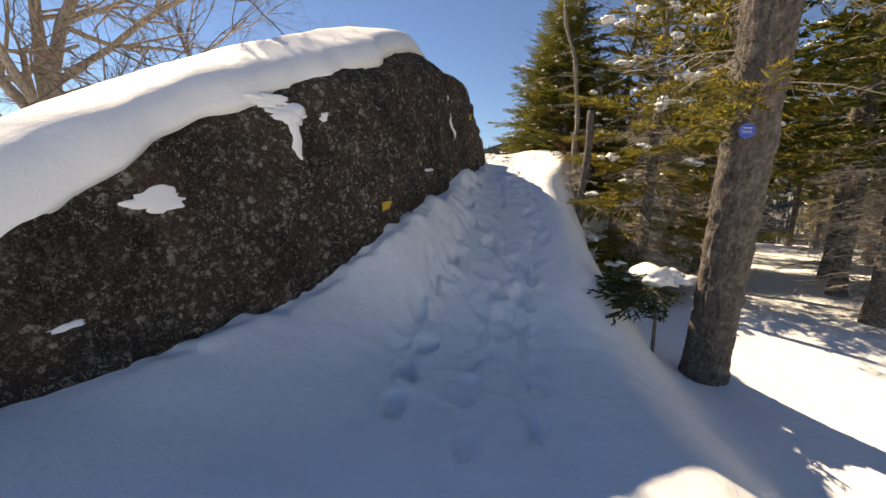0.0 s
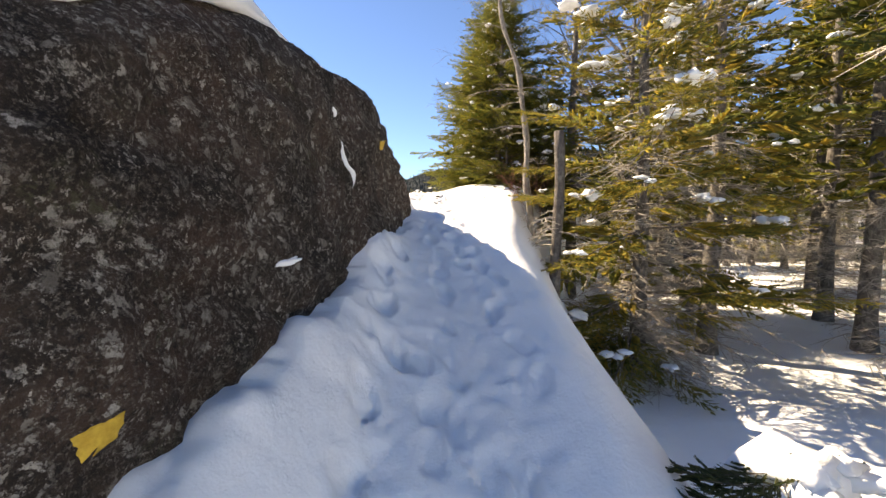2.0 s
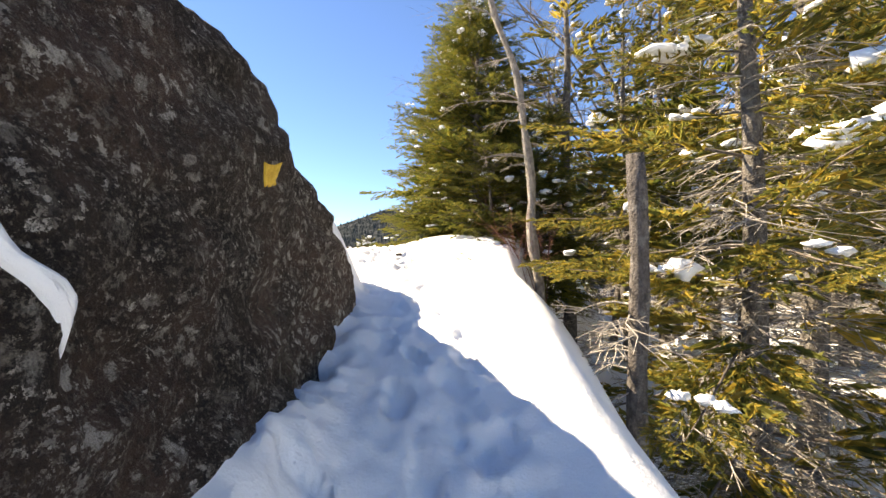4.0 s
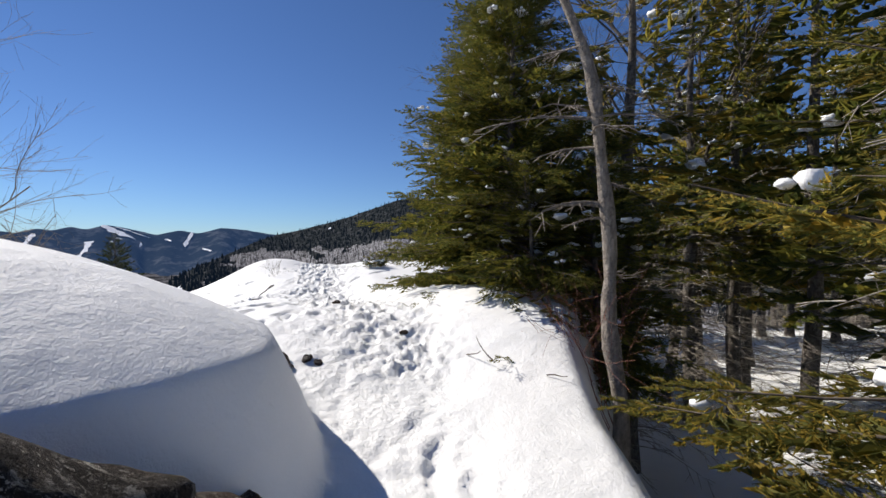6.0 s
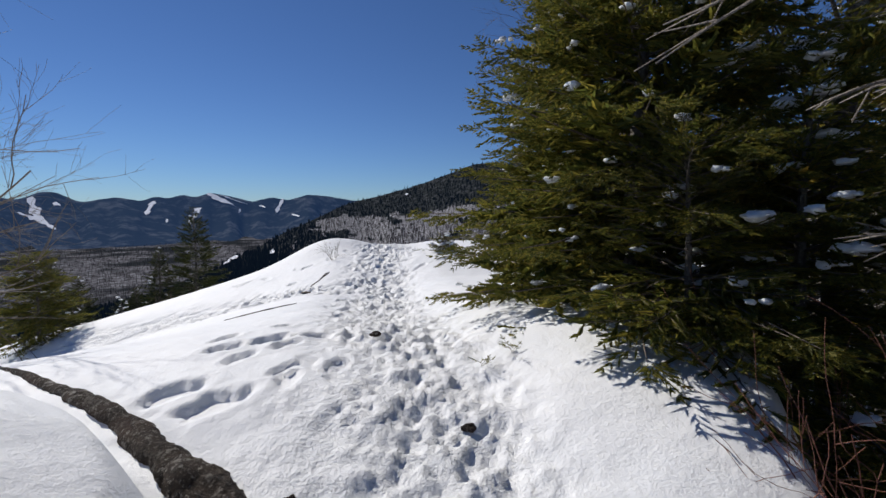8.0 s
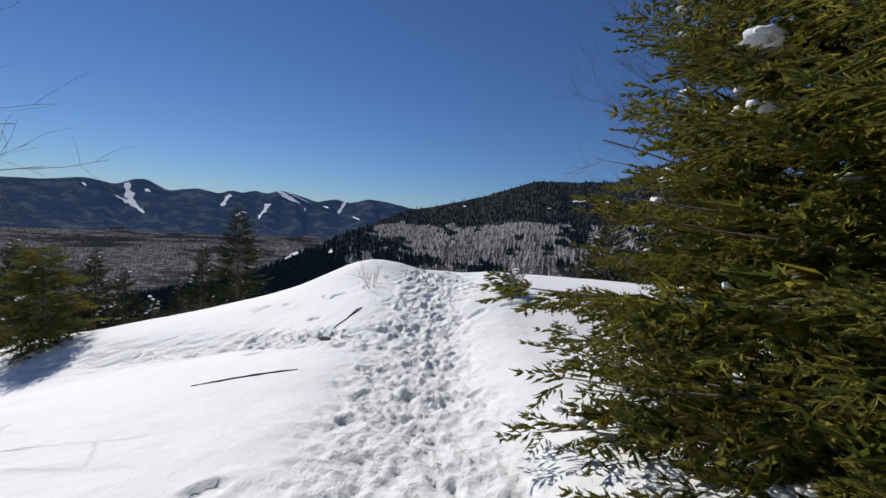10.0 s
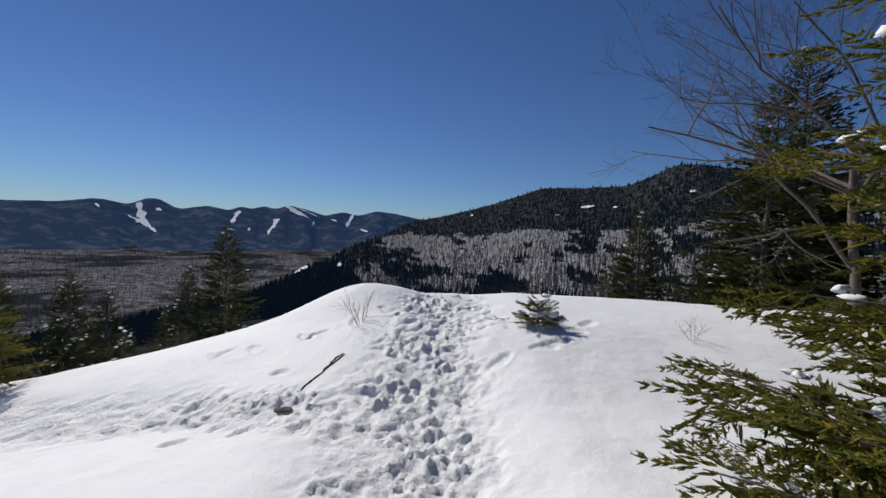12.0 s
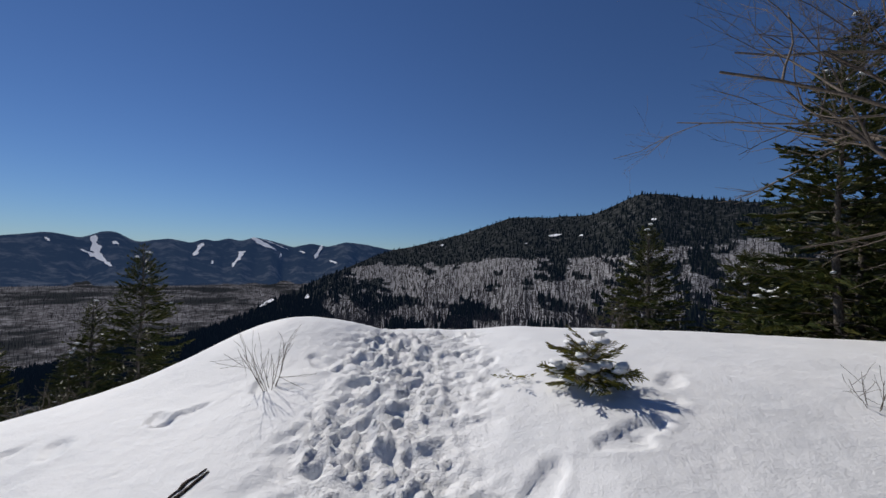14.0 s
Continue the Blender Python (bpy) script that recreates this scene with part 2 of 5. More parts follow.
class Heap:
    """Gathers pieces of geometry into one mesh."""

    def __init__(self):
        self.v, self.f, self.n = [], {}, 0

    def add(self, verts, faces):
        verts = np.asarray(verts, dtype=float)
        faces = np.asarray(faces)
        self.v.append(verts)
        self.f.setdefault(faces.shape[1], []).append(faces + self.n)
        self.n += len(verts)

    def tube(self, pts, radii, sides=6, cap=True):
        pts = np.asarray(pts, dtype=float)
        radii = np.broadcast_to(np.asarray(radii, dtype=float), (len(pts),))
        d = np.gradient(pts, axis=0)
        d /= np.linalg.norm(d, axis=1)[:, None] + 1e-9
        ref = np.array((0.0, 0.0, 1.0)) if abs(d[:, 2]).mean() < 0.8 else np.array((1.0, 0.0, 0.0))
        a = np.cross(d, ref)
        a /= np.linalg.norm(a, axis=1)[:, None] + 1e-9
        b = np.cross(d, a)
        th = np.arange(sides) * 2 * math.pi / sides
        ring = a[:, None] * np.cos(th)[None, :, None] + b[:, None] * np.sin(th)[None, :, None]
        v = pts[:, None] + ring * radii[:, None, None]
        self.add(v.reshape(-1, 3), grid_faces(len(pts), sides, True))
        if cap:
            self.f.setdefault(sides, []).append((np.arange(sides) + self.n - sides)[None, :])

    def build(self, name, mat, parent=None, smooth=True):
        if not self.v:
            return None
        return mesh_np(name, np.concatenate(self.v), [np.concatenate(f) for f in self.f.values()], mat, parent, smooth)


def smooth_noise(x, y, scale, seed, octaves=3):
    """Value noise on arrays, about -1 to 1."""
    out = np.zeros(np.broadcast(x, y).shape)
    amp, tot = 1.0, 0.0
    for o in range(octaves):
        rng = np.random.RandomState(seed + o)
        tab = rng.rand(256, 256) * 2 - 1
        u, v = x / scale + 37.3 * o, y / scale + 11.7 * o
        iu, iv = np.floor(u).astype(int), np.floor(v).astype(int)
        fu, fv = u - iu, v - iv
        fu, fv = fu * fu * (3 - 2 * fu), fv * fv * (3 - 2 * fv)
        g = lambda a, b: tab[a % 256, b % 256]
        val = (g(iu, iv) * (1 - fu) + g(iu + 1, iv) * fu) * (1 - fv) + (g(iu, iv + 1) * (1 - fu) + g(iu + 1, iv + 1) * fu) * fv
        out = out + val * amp
        tot += amp
        amp *= 0.5
        scale *= 0.5
    return out / tot


def step(a, b, x):
    t = np.clip((x - a) / (b - a), 0, 1)
    return t * t * (3 - 2 * t)


def gauss(x, c, w):
    return np.exp(-((x - c) / w) ** 2)


def curve(y, knots, soft=1.0):
    """A softened line through (y, value) knots."""
    ks, vs = zip(*knots)
    return sum(np.interp(y + o * soft, ks, vs) * w for o, w in ((-0.5, 0.15), (-0.25, 0.2), (0, 0.3), (0.25, 0.2), (0.5, 0.15)))


# ---- the lie of the land ----
TRAIL_Z = ((0, 0.36), (2.0, 0.36), (3.6, 0.38), (4.4, 0.80), (5.2, 1.15), (6.0, 1.48), (7.2, 1.87), (8.35, 2.14), (9.5, 2.26), (10.6, 2.36), (11.2, 2.53), (12.0, 2.63), (12.8, 2.63), (14.4, 2.38), (15.5, 2.30), (17.3, 2.22), (18.2, 2.34), (19.2, 2.50), (20.5, 2.58), (22.0, 2.55))
TRAIL_X = ((0, 0.9), (4, 1.3), (6, 1.7), (8, 1.75), (10.5, 1.85), (12, 1.7), (14.5, 1.2), (17, 0.8), (19, 0.75), (21, 0.75), (24, 0.5))
EDGE_X = ((0, 2.0), (4, 2.05), (6, 2.1), (7.2, 2.2), (8.8, 2.75), (10, 3.1), (10.9, 3.45), (12.5, 4.3), (15, 5.5), (18, 8.0), (21, 9.5))
ROCK_X = ((0.0, -3.4), (1.5, -2.0), (2.1, -1.35), (2.6, -0.9), (3.44, -0.34), (4.0, 0.18), (4.66, 0.36), (5.5, 0.66), (6.52, 0.80), (7.15, 1.05), (8.4, 1.32), (9.2, 1.22))
ROCK_Z = ((0.0, 0.35), (2.1, 0.45), (2.6, 0.58), (3.44, 0.85), (4.0, 1.22), (4.66, 1.46), (5.5, 1.63), (5.95, 1.72), (6.27, 1.74), (6.47, 2.0), (6.65, 2.1), (7.05, 2.04), (7.45, 1.98), (7.95, 2.06), (8.4, 2.25), (9.5, 2.4), (10.5, 2.5))


def base_height(x, y):
    zc, xc, xe = curve(y, TRAIL_Z), curve(y, TRAIL_X), curve(y, EDGE_X)
    floor = 0.02 + 0.10 * smooth_noise(x, y, 3.0, 5) - 0.3 * step(7, 3, y) + 0.5 * step(8, 16, x) * step(16, 8, y) - 0.02 * np.maximum(y - 10, 0)
    # right flank
    wide = 1.5 - 0.5 * step(8, 10, y) + 0.14 * np.maximum(y - 11, 0)
    right = step(0, 1, (x - xe) / wide)
    swell = 0.16 * step(0.3, 1.4, x - xc) * step(9.5, 11, y) * step(24, 22, y) + (0.03 * step(-0.3, 0.9, x - xc) + 0.09 * gauss(x, 0.9, 0.7)) * step(16.5, 19.0, y) * step(24, 22, y)
    h = zc + swell
    h = h * (1 - right) + floor * right
    # bank against the boulder
    xr, zr = curve(y, ROCK_X), curve(y, ROCK_Z, 0.3)
    bank = step(0, 1, (xc - 0.42 - x) / np.maximum(xc - 0.42 - xr, 0.15))
    near = step(10.4, 9.2, y)
    h = h + bank * (zr - zc) * near
    h = h + (0.06 * smooth_noise(x * 0.6, y, 0.33, 83, 3) - 0.03) * bank * near * step(2.5, 3.6, y)
    # crumbled rim where the bank has melted back from the rock
    rim = np.exp(-(np.maximum(x - xr, 0) / 0.16) ** 2) * near * step(2.2, 3.0, y)
    h = h + rim * (0.10 * np.abs(smooth_noise(x * 0.5, y, 0.21, 87, 3)) - 0.05 * step(0.16, 0.02, x - xr))
    # second, older track along the bank
    old = np.exp(-((x - xc + 0.62 + 0.08 * np.sin(y * 2.3)) / 0.13) ** 2) * near * step(2.4, 3.4, y)
    h = h - old * (0.05 + 0.035 * smooth_noise(x, y, 0.3, 91, 2) - 0.07 * np.abs(smooth_noise(x, y, 0.11, 93, 2)))
    # open slope to the west, past the boulder
    fall = curve(y, ((10, 0.05), (12, 0.10), (14, 0.18), (17, 0.32), (20, 0.27), (26, 0.26)))
    d = np.maximum(xc - 0.75 - x, 0)
    h = h - fall * (np.sqrt(d * d + 0.3) - 0.55) * step(9.6, 11.5, y)
    h = h - 0.6 * step(-2.4, -6.0, x) * step(19.9, 22.3, y) + 0.10 * gauss(x, -3.0, 1.3) * gauss(y, 19.0, 1.2)
    # dome on the crest
    h = h + 0.42 * np.exp(-(((x + 1.0) / 1.2) ** 2 + ((y - 20.9) / 0.9) ** 2))
    h = h - 0.9 * step(21.6, 26, y) - 0.5 * np.maximum(y - 26, 0)
    h = h - 0.6 * np.maximum(-9.0 - x, 0)
    h = h - 0.1 * np.maximum(x - 25, 0)
    h = np.maximum(h, -165 + 6 * smooth_noise(x, y, 400.0, 9))
    # snowed-in back of the boulder
    sy = np.where(y < 9.4, 1.25, 1.75)
    r = np.sqrt(((x + 0.9) / 2.1) ** 2 + ((y - 9.4) / sy) ** 2)
    hump = 3.47 - 0.62 * r * r - 5.0 * np.maximum(r - 1.0, 0) ** 1.2
    k = 0.05
    hump = np.where(r < 1.6, hump, -400)
    m = np.maximum(h, hump)
    return m + k * np.exp(-np.abs(h - hump) / k * 1.0) * 0.5


def footprints():
    """Random treads on and beside the trodden line: x, y, half length, half width, depth, turn."""
    rng = np.random.RandomState(4)
    out = []
    for y in np.arange(2.2, 9.6, 0.11):
        xc = float(curve(np.array(y), TRAIL_X))
        out.append((xc + rng.choice((-0.17, 0.2)) + rng.normal(0, 0.1), y + rng.normal(0, 0.05), rng.uniform(0.09, 0.15), rng.uniform(0.04, 0.07), rng.uniform(0.015, 0.045), rng.normal(0, 0.3)))
    for y in np.arange(9.6, 21.5, 0.13):
        xc = float(curve(np.array(y), TRAIL_X))
        out.append((xc + rng.normal(0, 0.38), y + rng.normal(0, 0.05), rng.uniform(0.09, 0.15), rng.uniform(0.04, 0.065), rng.uniform(0.010, 0.030) * (1 + 0.8 * float(step(17, 18.5, y))), rng.normal(0, 0.6)))
    for y in np.arange(2.6, 8.4, 0.42):
        xc = float(curve(np.array(y), TRAIL_X))
        out.append((xc - 0.62 + rng.normal(0, 0.06), y, 0.13, 0.065, rng.uniform(0.05, 0.09), rng.normal(0, 0.3)))
    for s in np.arange(0, 1, 0.03):
        out.append((0.4 - 5.5 * s + rng.normal(0, 0.22), 16.7 + 1.3 * s + rng.normal(0, 0.28), 0.13, 0.07, 0.03, rng.uniform(0, 3)))
    for x, y in ((0.95, 11.76), (1.2, 12.0), (0.49, 12.13), (0.75, 12.4), (0.49, 13.1), (0.15, 12.7), (0.9, 12.7)):
        out.append((x, y, 0.12, 0.06, 0.03, 0.6 + rng.normal(0, 0.3)))
    for x, y in ((0.3, 12.38), (0.6, 12.55), (0.3, 11.65), (0.62, 11.5)):
        out.append((x, y, 0.17, 0.10, 0.045, 1.0 + rng.normal(0, 0.15)))
    for x, y in ((1.33, 17.45), (1.4, 16.6), (1.64, 18.12), (2.2, 18.45), (2.35, 18.6), (2.9, 19.4), (2.6, 19.05), (1.3, 20.3), (-1.0, 19.15), (-1.15, 19.1), (-0.5, 19.45), (-0.15, 19.9), (-2.44, 18.9), (-2.3, 18.93), (-1.85, 18.95)):
        out.append((x, y, 0.19, 0.075, 0.026, rng.uniform(0, 3)))
    return [(x, y, a, b, d * (1 - 0.45 * float(step(7.6, 8.6, y) * step(11.6, 10.6, y))), t) for x, y, a, b, d, t in out]


TREADS = footprints()


def trodden(x, y):
    """1 where boots have broken the snow, 0 where it lies untouched."""
    xc = curve(y, TRAIL_X)
    ragged = 1 + 0.25 * smooth_noise(x, y, 0.5, 29, 3)
    worn = np.exp(-(np.abs(x - xc) / ((0.46 + 0.24 * step(9, 11, y)) * ragged)) ** 4) * step(1.0, 3.0, y) * step(22.5, 21, y)
    side = np.exp(-(np.abs(y - (16.75 - 0.27 * (x - 0.4))) / (0.5 * ragged)) ** 4) * step(0.6, 0.0, x) * step(-8, -6, x)
    return np.maximum(worn, side)


def height(x, y, fine=True):
    h = base_height(x, y)
    if not fine:
        return h
    worn = trodden(x, y)
    near = step(0.0, 1.0, y + 2) * step(26, 22, y)
    h = h - 0.05 * worn
    rough = 0.45 + 0.55 * step(8.5, 12, y)
    lumps = 0.05 * smooth_noise(x, y, 0.16, 21, 3) - 0.05 * np.abs(smooth_noise(x, y, 0.09, 25, 2)) + 0.045 * np.abs(smooth_noise(x, y, 0.062, 31, 2)) ** 1.5
    patchy = 0.45 + 0.9 * np.clip(smooth_noise(x, y, 0.6, 27, 2) + 0.4, 0, 1)
    h = h + rough * worn * patchy * lumps
    # crust broken into clods by boots
    clod = step(0.02, 0.16, smooth_noise(x, y, 0.15, 33, 2)) + 0.7 * step(0.05, 0.25, smooth_noise(x, y * 1.3, 0.085, 35, 2))
    grain = 0.024 * np.abs(smooth_noise(x, y, 0.055, 37, 2))
    h = h + ((0.017 + 0.015 * step(16, 18, y)) * (clod - 0.7) + grain) * worn * patchy * step(9.0, 11.5, y)
    h = h + near * (0.035 * smooth_noise(x, y, 1.6, 41, 3) + 0.009 * smooth_noise(x, y, 0.22, 51, 3))
    for px, py, a, b, dep, tn in TREADS:
        m = (np.abs(x - px) < 0.45) & (np.abs(y - py) < 0.45)
        if not m.any():
            continue
        c, s = math.cos(tn), math.sin(tn)
        u, v = (x[m] - px), (y[m] - py)
        r = np.sqrt(((u * c - v * s) / b) ** 2 + ((u * s + v * c) / a) ** 2) + 0.45 * smooth_noise(x[m], y[m], 0.07, 61, 2)
        h[m] += -dep * step(1.12, 0.88, r) + 0.22 * dep * np.exp(-((r - 1.55) / 0.35) ** 2)
    return h


def ground_z(x, y):
    return float(height(np.array([[float(x)]]), np.array([[float(y)]]))[0, 0])


def spread(lo, hi, fine_lo, fine_hi, cell, grow):
    """Grid lines: even between the fine limits, widening outside."""
    mid = list(np.arange(fine_lo, fine_hi + cell / 2, cell))
    up, d, v = [], cell, mid[-1]
    while v < hi:
        d *= grow
        v += d
        up.append(v)
    dn, d, v = [], cell, mid[0]
    while v > lo:
        d *= grow
        v -= d
        dn.append(v)
    return np.array(dn[::-1] + mid + up)


gx = spread(-4200, 4200, -1.6, 2.5, 0.025, 1.05)
gy = spread(-4200, 4400, 2.6, 21.2, 0.031, 1.09)
GX, GY = np.meshgrid(gx, gy)
ground = mesh_np("ground", np.stack((GX, GY, height(GX, GY)), -1).reshape(-1, 3), [grid_faces(len(gy), len(gx))], GROUND)
mask = ground.data.attributes.new("trodden", "FLOAT", "POINT")
mask.data.foreach_set("value", (trodden(GX, GY) * step(8.6, 10.5, GY)).astype(np.float32).ravel())
tagged(ground, "white spring snow with a trodden trail of footprints", "snow", kind="structure")

# ---- boulder and its snow cap ----
TOP_Z = ((0.3, 0.5), (1.5, 0.95), (2.0, 1.27), (2.5, 1.78), (3.0, 2.14), (3.6, 2.46), (4.6, 2.92), (5.3, 3.28), (5.8, 3.32), (6.4, 3.33), (7.2, 3.34), (7.7, 3.3), (8.1, 3.14), (8.5, 2.7), (9.0, 2.2), (9.6, 2.0))


def section(y, out=0.0, lift=0.0, n_face=34, n_top=22, n_back=12):
    """Rim of the boulder's cross-section at one y, from the foot of the face over the top to the back."""
    xb, zb, zt = (float(curve(np.array(y), k)) for k in (ROCK_X, ROCK_Z, TOP_Z))
    zt = max(zt, zb + 0.12)
    lean = 0.145 + 0.04 * float(step(6.7, 8.1, y))
    zlow = zb - 0.9
    r = min(0.32, 0.45 * (zt - zb))
    pts = []
    for k in range(n_face):
        z = zlow + (zt - r - zlow) * k / (n_face - 1)
        belly = 0.05 * math.sin(math.pi * np.clip((z - zb) / max(zt - zb, 0.2), 0, 1))
        pts.append((xb - lean * (z - zb) + belly, z))
    x1 = pts[-1][0]
    for k in range(1, 7):
        a = k / 7 * math.pi / 2
        pts.append((x1 - r * (1 - math.cos(a)) * 1.0, zt - r + r * math.sin(a)))
    x2 = pts[-1][0]
    for k in range(1, n_top + 1):
        s = k / n_top
        pts.append((x2 - 2.6 * s, zt + 0.03 - (0.95 + 0.35 * float(step(4.2, 2.6, y))) * s ** 1.2))
    x3, z3 = pts[-1]
    for k in range(1, n_back + 1):
        s = k / n_back
        pts.append((x3 - 0.7 * math.sin(s * 1.5), z3 - (z3 - zlow) * s))
    return pts


def fract(p, scale, h=1.0, lac=2.1, octaves=6):
    return noise.fractal(Vector(p) * scale, h, lac, octaves)


ys = np.arange(-0.6, 9.5, 0.05)
rows = []
for y in ys:
    row = []
    for x, z in section(float(y)):
        p = (x, y, z)
        w = fract(p, 0.9) * 0.13 + fract((x, y, z * 1.6), 3.2) * 0.05 + abs(fract((x, y * 1.3, z * 2.4), 5.5)) * 0.03 + abs(noise.noise(Vector((x, y * 0.8, z * 2.2)) * 1.7)) * 0.10 - 0.05
        row.append((x + w, y + 0.3 * w, z + 0.25 * w))
    rows.append(row)
R = np.array(rows)
boulder = mesh_np("boulder", R.reshape(-1, 3), [grid_faces(R.shape[0], R.shape[1])], ROCK)
tagged(boulder, "huge dark grey boulder with pale lichen blotches, half buried in snow", "boulder")

N_FACE = 34
cap_rows = []
for y in ys[8:-6]:
    sec = section(float(y))
    zt = float(curve(np.array(y), TOP_Z))
    thin = float(step(5.3, 6.4, y))
    ragged = 0.12 * (1 - 0.7 * thin) * fract((0, y, 3.1), 1.1) + 0.012 * fract((0, y, 1.1), 5)
    low = zt - 0.02 + 0.6 * ragged - 0.12 * float(step(3.2, 2.2, y)) + 0.02 * thin
    start = float(np.interp(low, [q[1] for q in sec[:N_FACE + 6]], np.arange(N_FACE + 6)))
    t = start + np.linspace(0, 1, 46) ** 1.5 * (len(sec) - 1 - start)
    ux = np.interp(t, np.arange(len(sec)), [q[0] for q in sec])
    uz = np.interp(t, np.arange(len(sec)), [q[1] for q in sec])
    arc = np.concatenate(([0], np.cumsum(np.hypot(np.diff(ux), np.diff(uz)))))
    near = 1 - float(step(4.4, 5.7, y))
    thick = 0.05 + 0.19 * (1 - near) * np.sqrt(np.clip(arc / 0.5, 0, 1)) + near * 0.25 * np.clip(arc / 0.55, 0, 1) + 0.04 * smooth_noise(ux, np.full_like(ux, y), 0.9, 77)
    thick = (thick * (1 - 0.55 * thin) * (0.75 + 0.25 * float(step(3.0, 4.2, y))) - 0.03 * thin * np.clip(smooth_noise(ux, np.full_like(ux, y), 0.35, 79) + 0.2, 0, 1)) * float(step(8.0, 7.3, y)) - 0.08 * float(step(7.3, 7.9, y))
    nx, nz = -np.gradient(uz), np.gradient(ux)
    ln = np.hypot(nx, nz) + 1e-6
    nx, nz = -nx / ln, -nz / ln
    row = [(ux[0] - 0.06, y, uz[0] - 0.02), (ux[0] + 0.05 * (1 - thin), y, uz[0] - 0.03)]
    row += [(ux[k] + nx[k] * thick[k] * 0.9 + 0.03 * (1 - thin), y, uz[k] + max(nz[k], 0.0) * thick[k] + 0.05 * (1 - 0.8 * thin) * min(1, k / 4)) for k in range(len(ux))]
    cap_rows.append(row)
C = np.array(cap_rows)
cap = mesh_np("snow_bank", C.reshape(-1, 3), [grid_faces(C.shape[0], C.shape[1])], CAP_SNOW)
tagged(cap, "thick smooth white snow cap lying on the boulder", "snow")


def on_face(y, z):
    """A place on the boulder's face, by its y and z, and the outward way there."""
    fy = np.clip((y - ys[0]) / 0.05, 0, len(ys) - 2)
    a, f = int(fy), fy - int(fy)
    row = R[a, :N_FACE + 3] * (1 - f) + R[a + 1, :N_FACE + 3] * f
    x = np.interp(z, row[:, 2], row[:, 0])
    yy = np.interp(z, row[:, 2], row[:, 1])
    return np.array((x, yy, z))


def face_patch(name, y, z, ry, rz, mat, thick, seed, parent, square=False, tilt=0.0):
    """A ragged patch lying on the boulder's face."""
    nr, na = 7, 40
    v = []
    for i in range(nr):
        for j in range(na):
            a = 2 * math.pi * j / na
            c, sn = math.cos(a), math.sin(a)
            rag = 1 + 0.55 * noise.fractal(Vector((c * 1.4, sn * 1.4, seed * 3.3)), 1.0, 2.0, 4)
            if square:
                rag = (1 + 0.25 * noise.fractal(Vector((c * 2.5, sn * 2.5, seed * 3.3)), 1.0, 2.0, 4)) / max(abs(c), abs(sn))
            q = rag * i / (nr - 1)
            u, w = ry * q * c, rz * q * sn
            p = on_face(y + u * math.cos(tilt) - w * math.sin(tilt), z + u * math.sin(tilt) + w * math.cos(tilt))
            lift = thick * (1 - (i / (nr - 1)) ** 2) + (0.004 if i < nr - 1 else -0.01)
            v.append(p + np.array((lift * 0.93, -lift * 0.35, lift * 0.1)))
    return mesh_np(name, v, [grid_faces(nr, na, True)], mat, parent)


for k, (y, z, ry, rz, tl) in enumerate(((2.74, 1.52, 0.15, 0.07, 0.25), (3.44, 2.17, 0.15, 0.075, 0.2), (3.36, 2.26, 0.12, 0.05, 0.1), (3.46, 2.02, 0.04, 0.15, 0.4), (3.68, 2.2, 0.03, 0.04, 0), (5.24, 1.88, 0.10, 0.022, 0.15), (6.29, 2.5, 0.20, 0.022, -1.06), (6.27, 2.89, 0.05, 0.03, -0.4), (2.3, 0.85, 0.07, 0.02, 0.3))):
    patch = face_patch("snow_patch", y, z, ry, rz, CAP_SNOW, 0.016, k, None, False, tl)
    tagged(patch, "small patch of white snow clinging to the rock face", "snow", "snow patches")
for k, (y, z, ry, rz, tl) in enumerate(((4.19, 1.49, 0.055, 0.05, 0.3), (7.19, 2.80, 0.05, 0.05, 0.2))):
    face_patch("paint_blaze", y, z, ry, rz, YELLOW, 0.001, 40 + k, boulder, True, tl)

# ---- far lands ----
EYE_AT = np.array((0.8, 16.0, 3.4))


def polar(az, dist):
    a = np.radians(az)
    return EYE_AT[0] + np.sin(a) * dist, EYE_AT[1] + np.cos(a) * dist


RANGE_TOP = ((-110, 1.0), (-75, 1.7), (-60, 1.2), (-52, 0.75), (-48, 0.95), (-45.6, 1.45), (-44.4, 1.42), (-43, 1.1), (-42.2, 1.15), (-41, 1.8), (-39.8, 1.85), (-37.9, 0.82), (-35.1, 1.4), (-32.9, 1.0), (-31.5, 1.58), (-30.4, 1.25), (-29.0, 1.78), (-27.8, 1.42), (-26.2, 2.0), (-23.9, 1.54), (-21.9, 0.95), (-19.5, 1.54), (-17.8, 1.16), (-15.4, 1.85), (-13.1, 1.68), (-10.2, 1.15), (0, 0.8), (30, 0.8))


def range_top(az):
    """Height in degrees of the far range's skyline."""
    t = sum(np.interp(az + o, *zip(*RANGE_TOP)) for o in (-0.35, 0, 0.35)) / 3
    return t + 0.05 * smooth_noise(az, az * 0, 0.7, 91, 3)


def range_z(az, s):
    """Far range: s 0 at its foot, 1 on the skyline, 2 behind."""
    top = np.tan(np.radians(range_top(az))) * 3700 + 3
    spur = smooth_noise(az * 1.0, s * 1.2, 3.2, 17, 4)
    up = np.clip(s, 0, 1)
    z = -165 + (top + 165) * (0.25 * up + 0.75 * up ** 1.7) + 95 * spur * np.sin(np.pi * up)
    return np.where(s > 1, top - (s - 1) * 260, z)


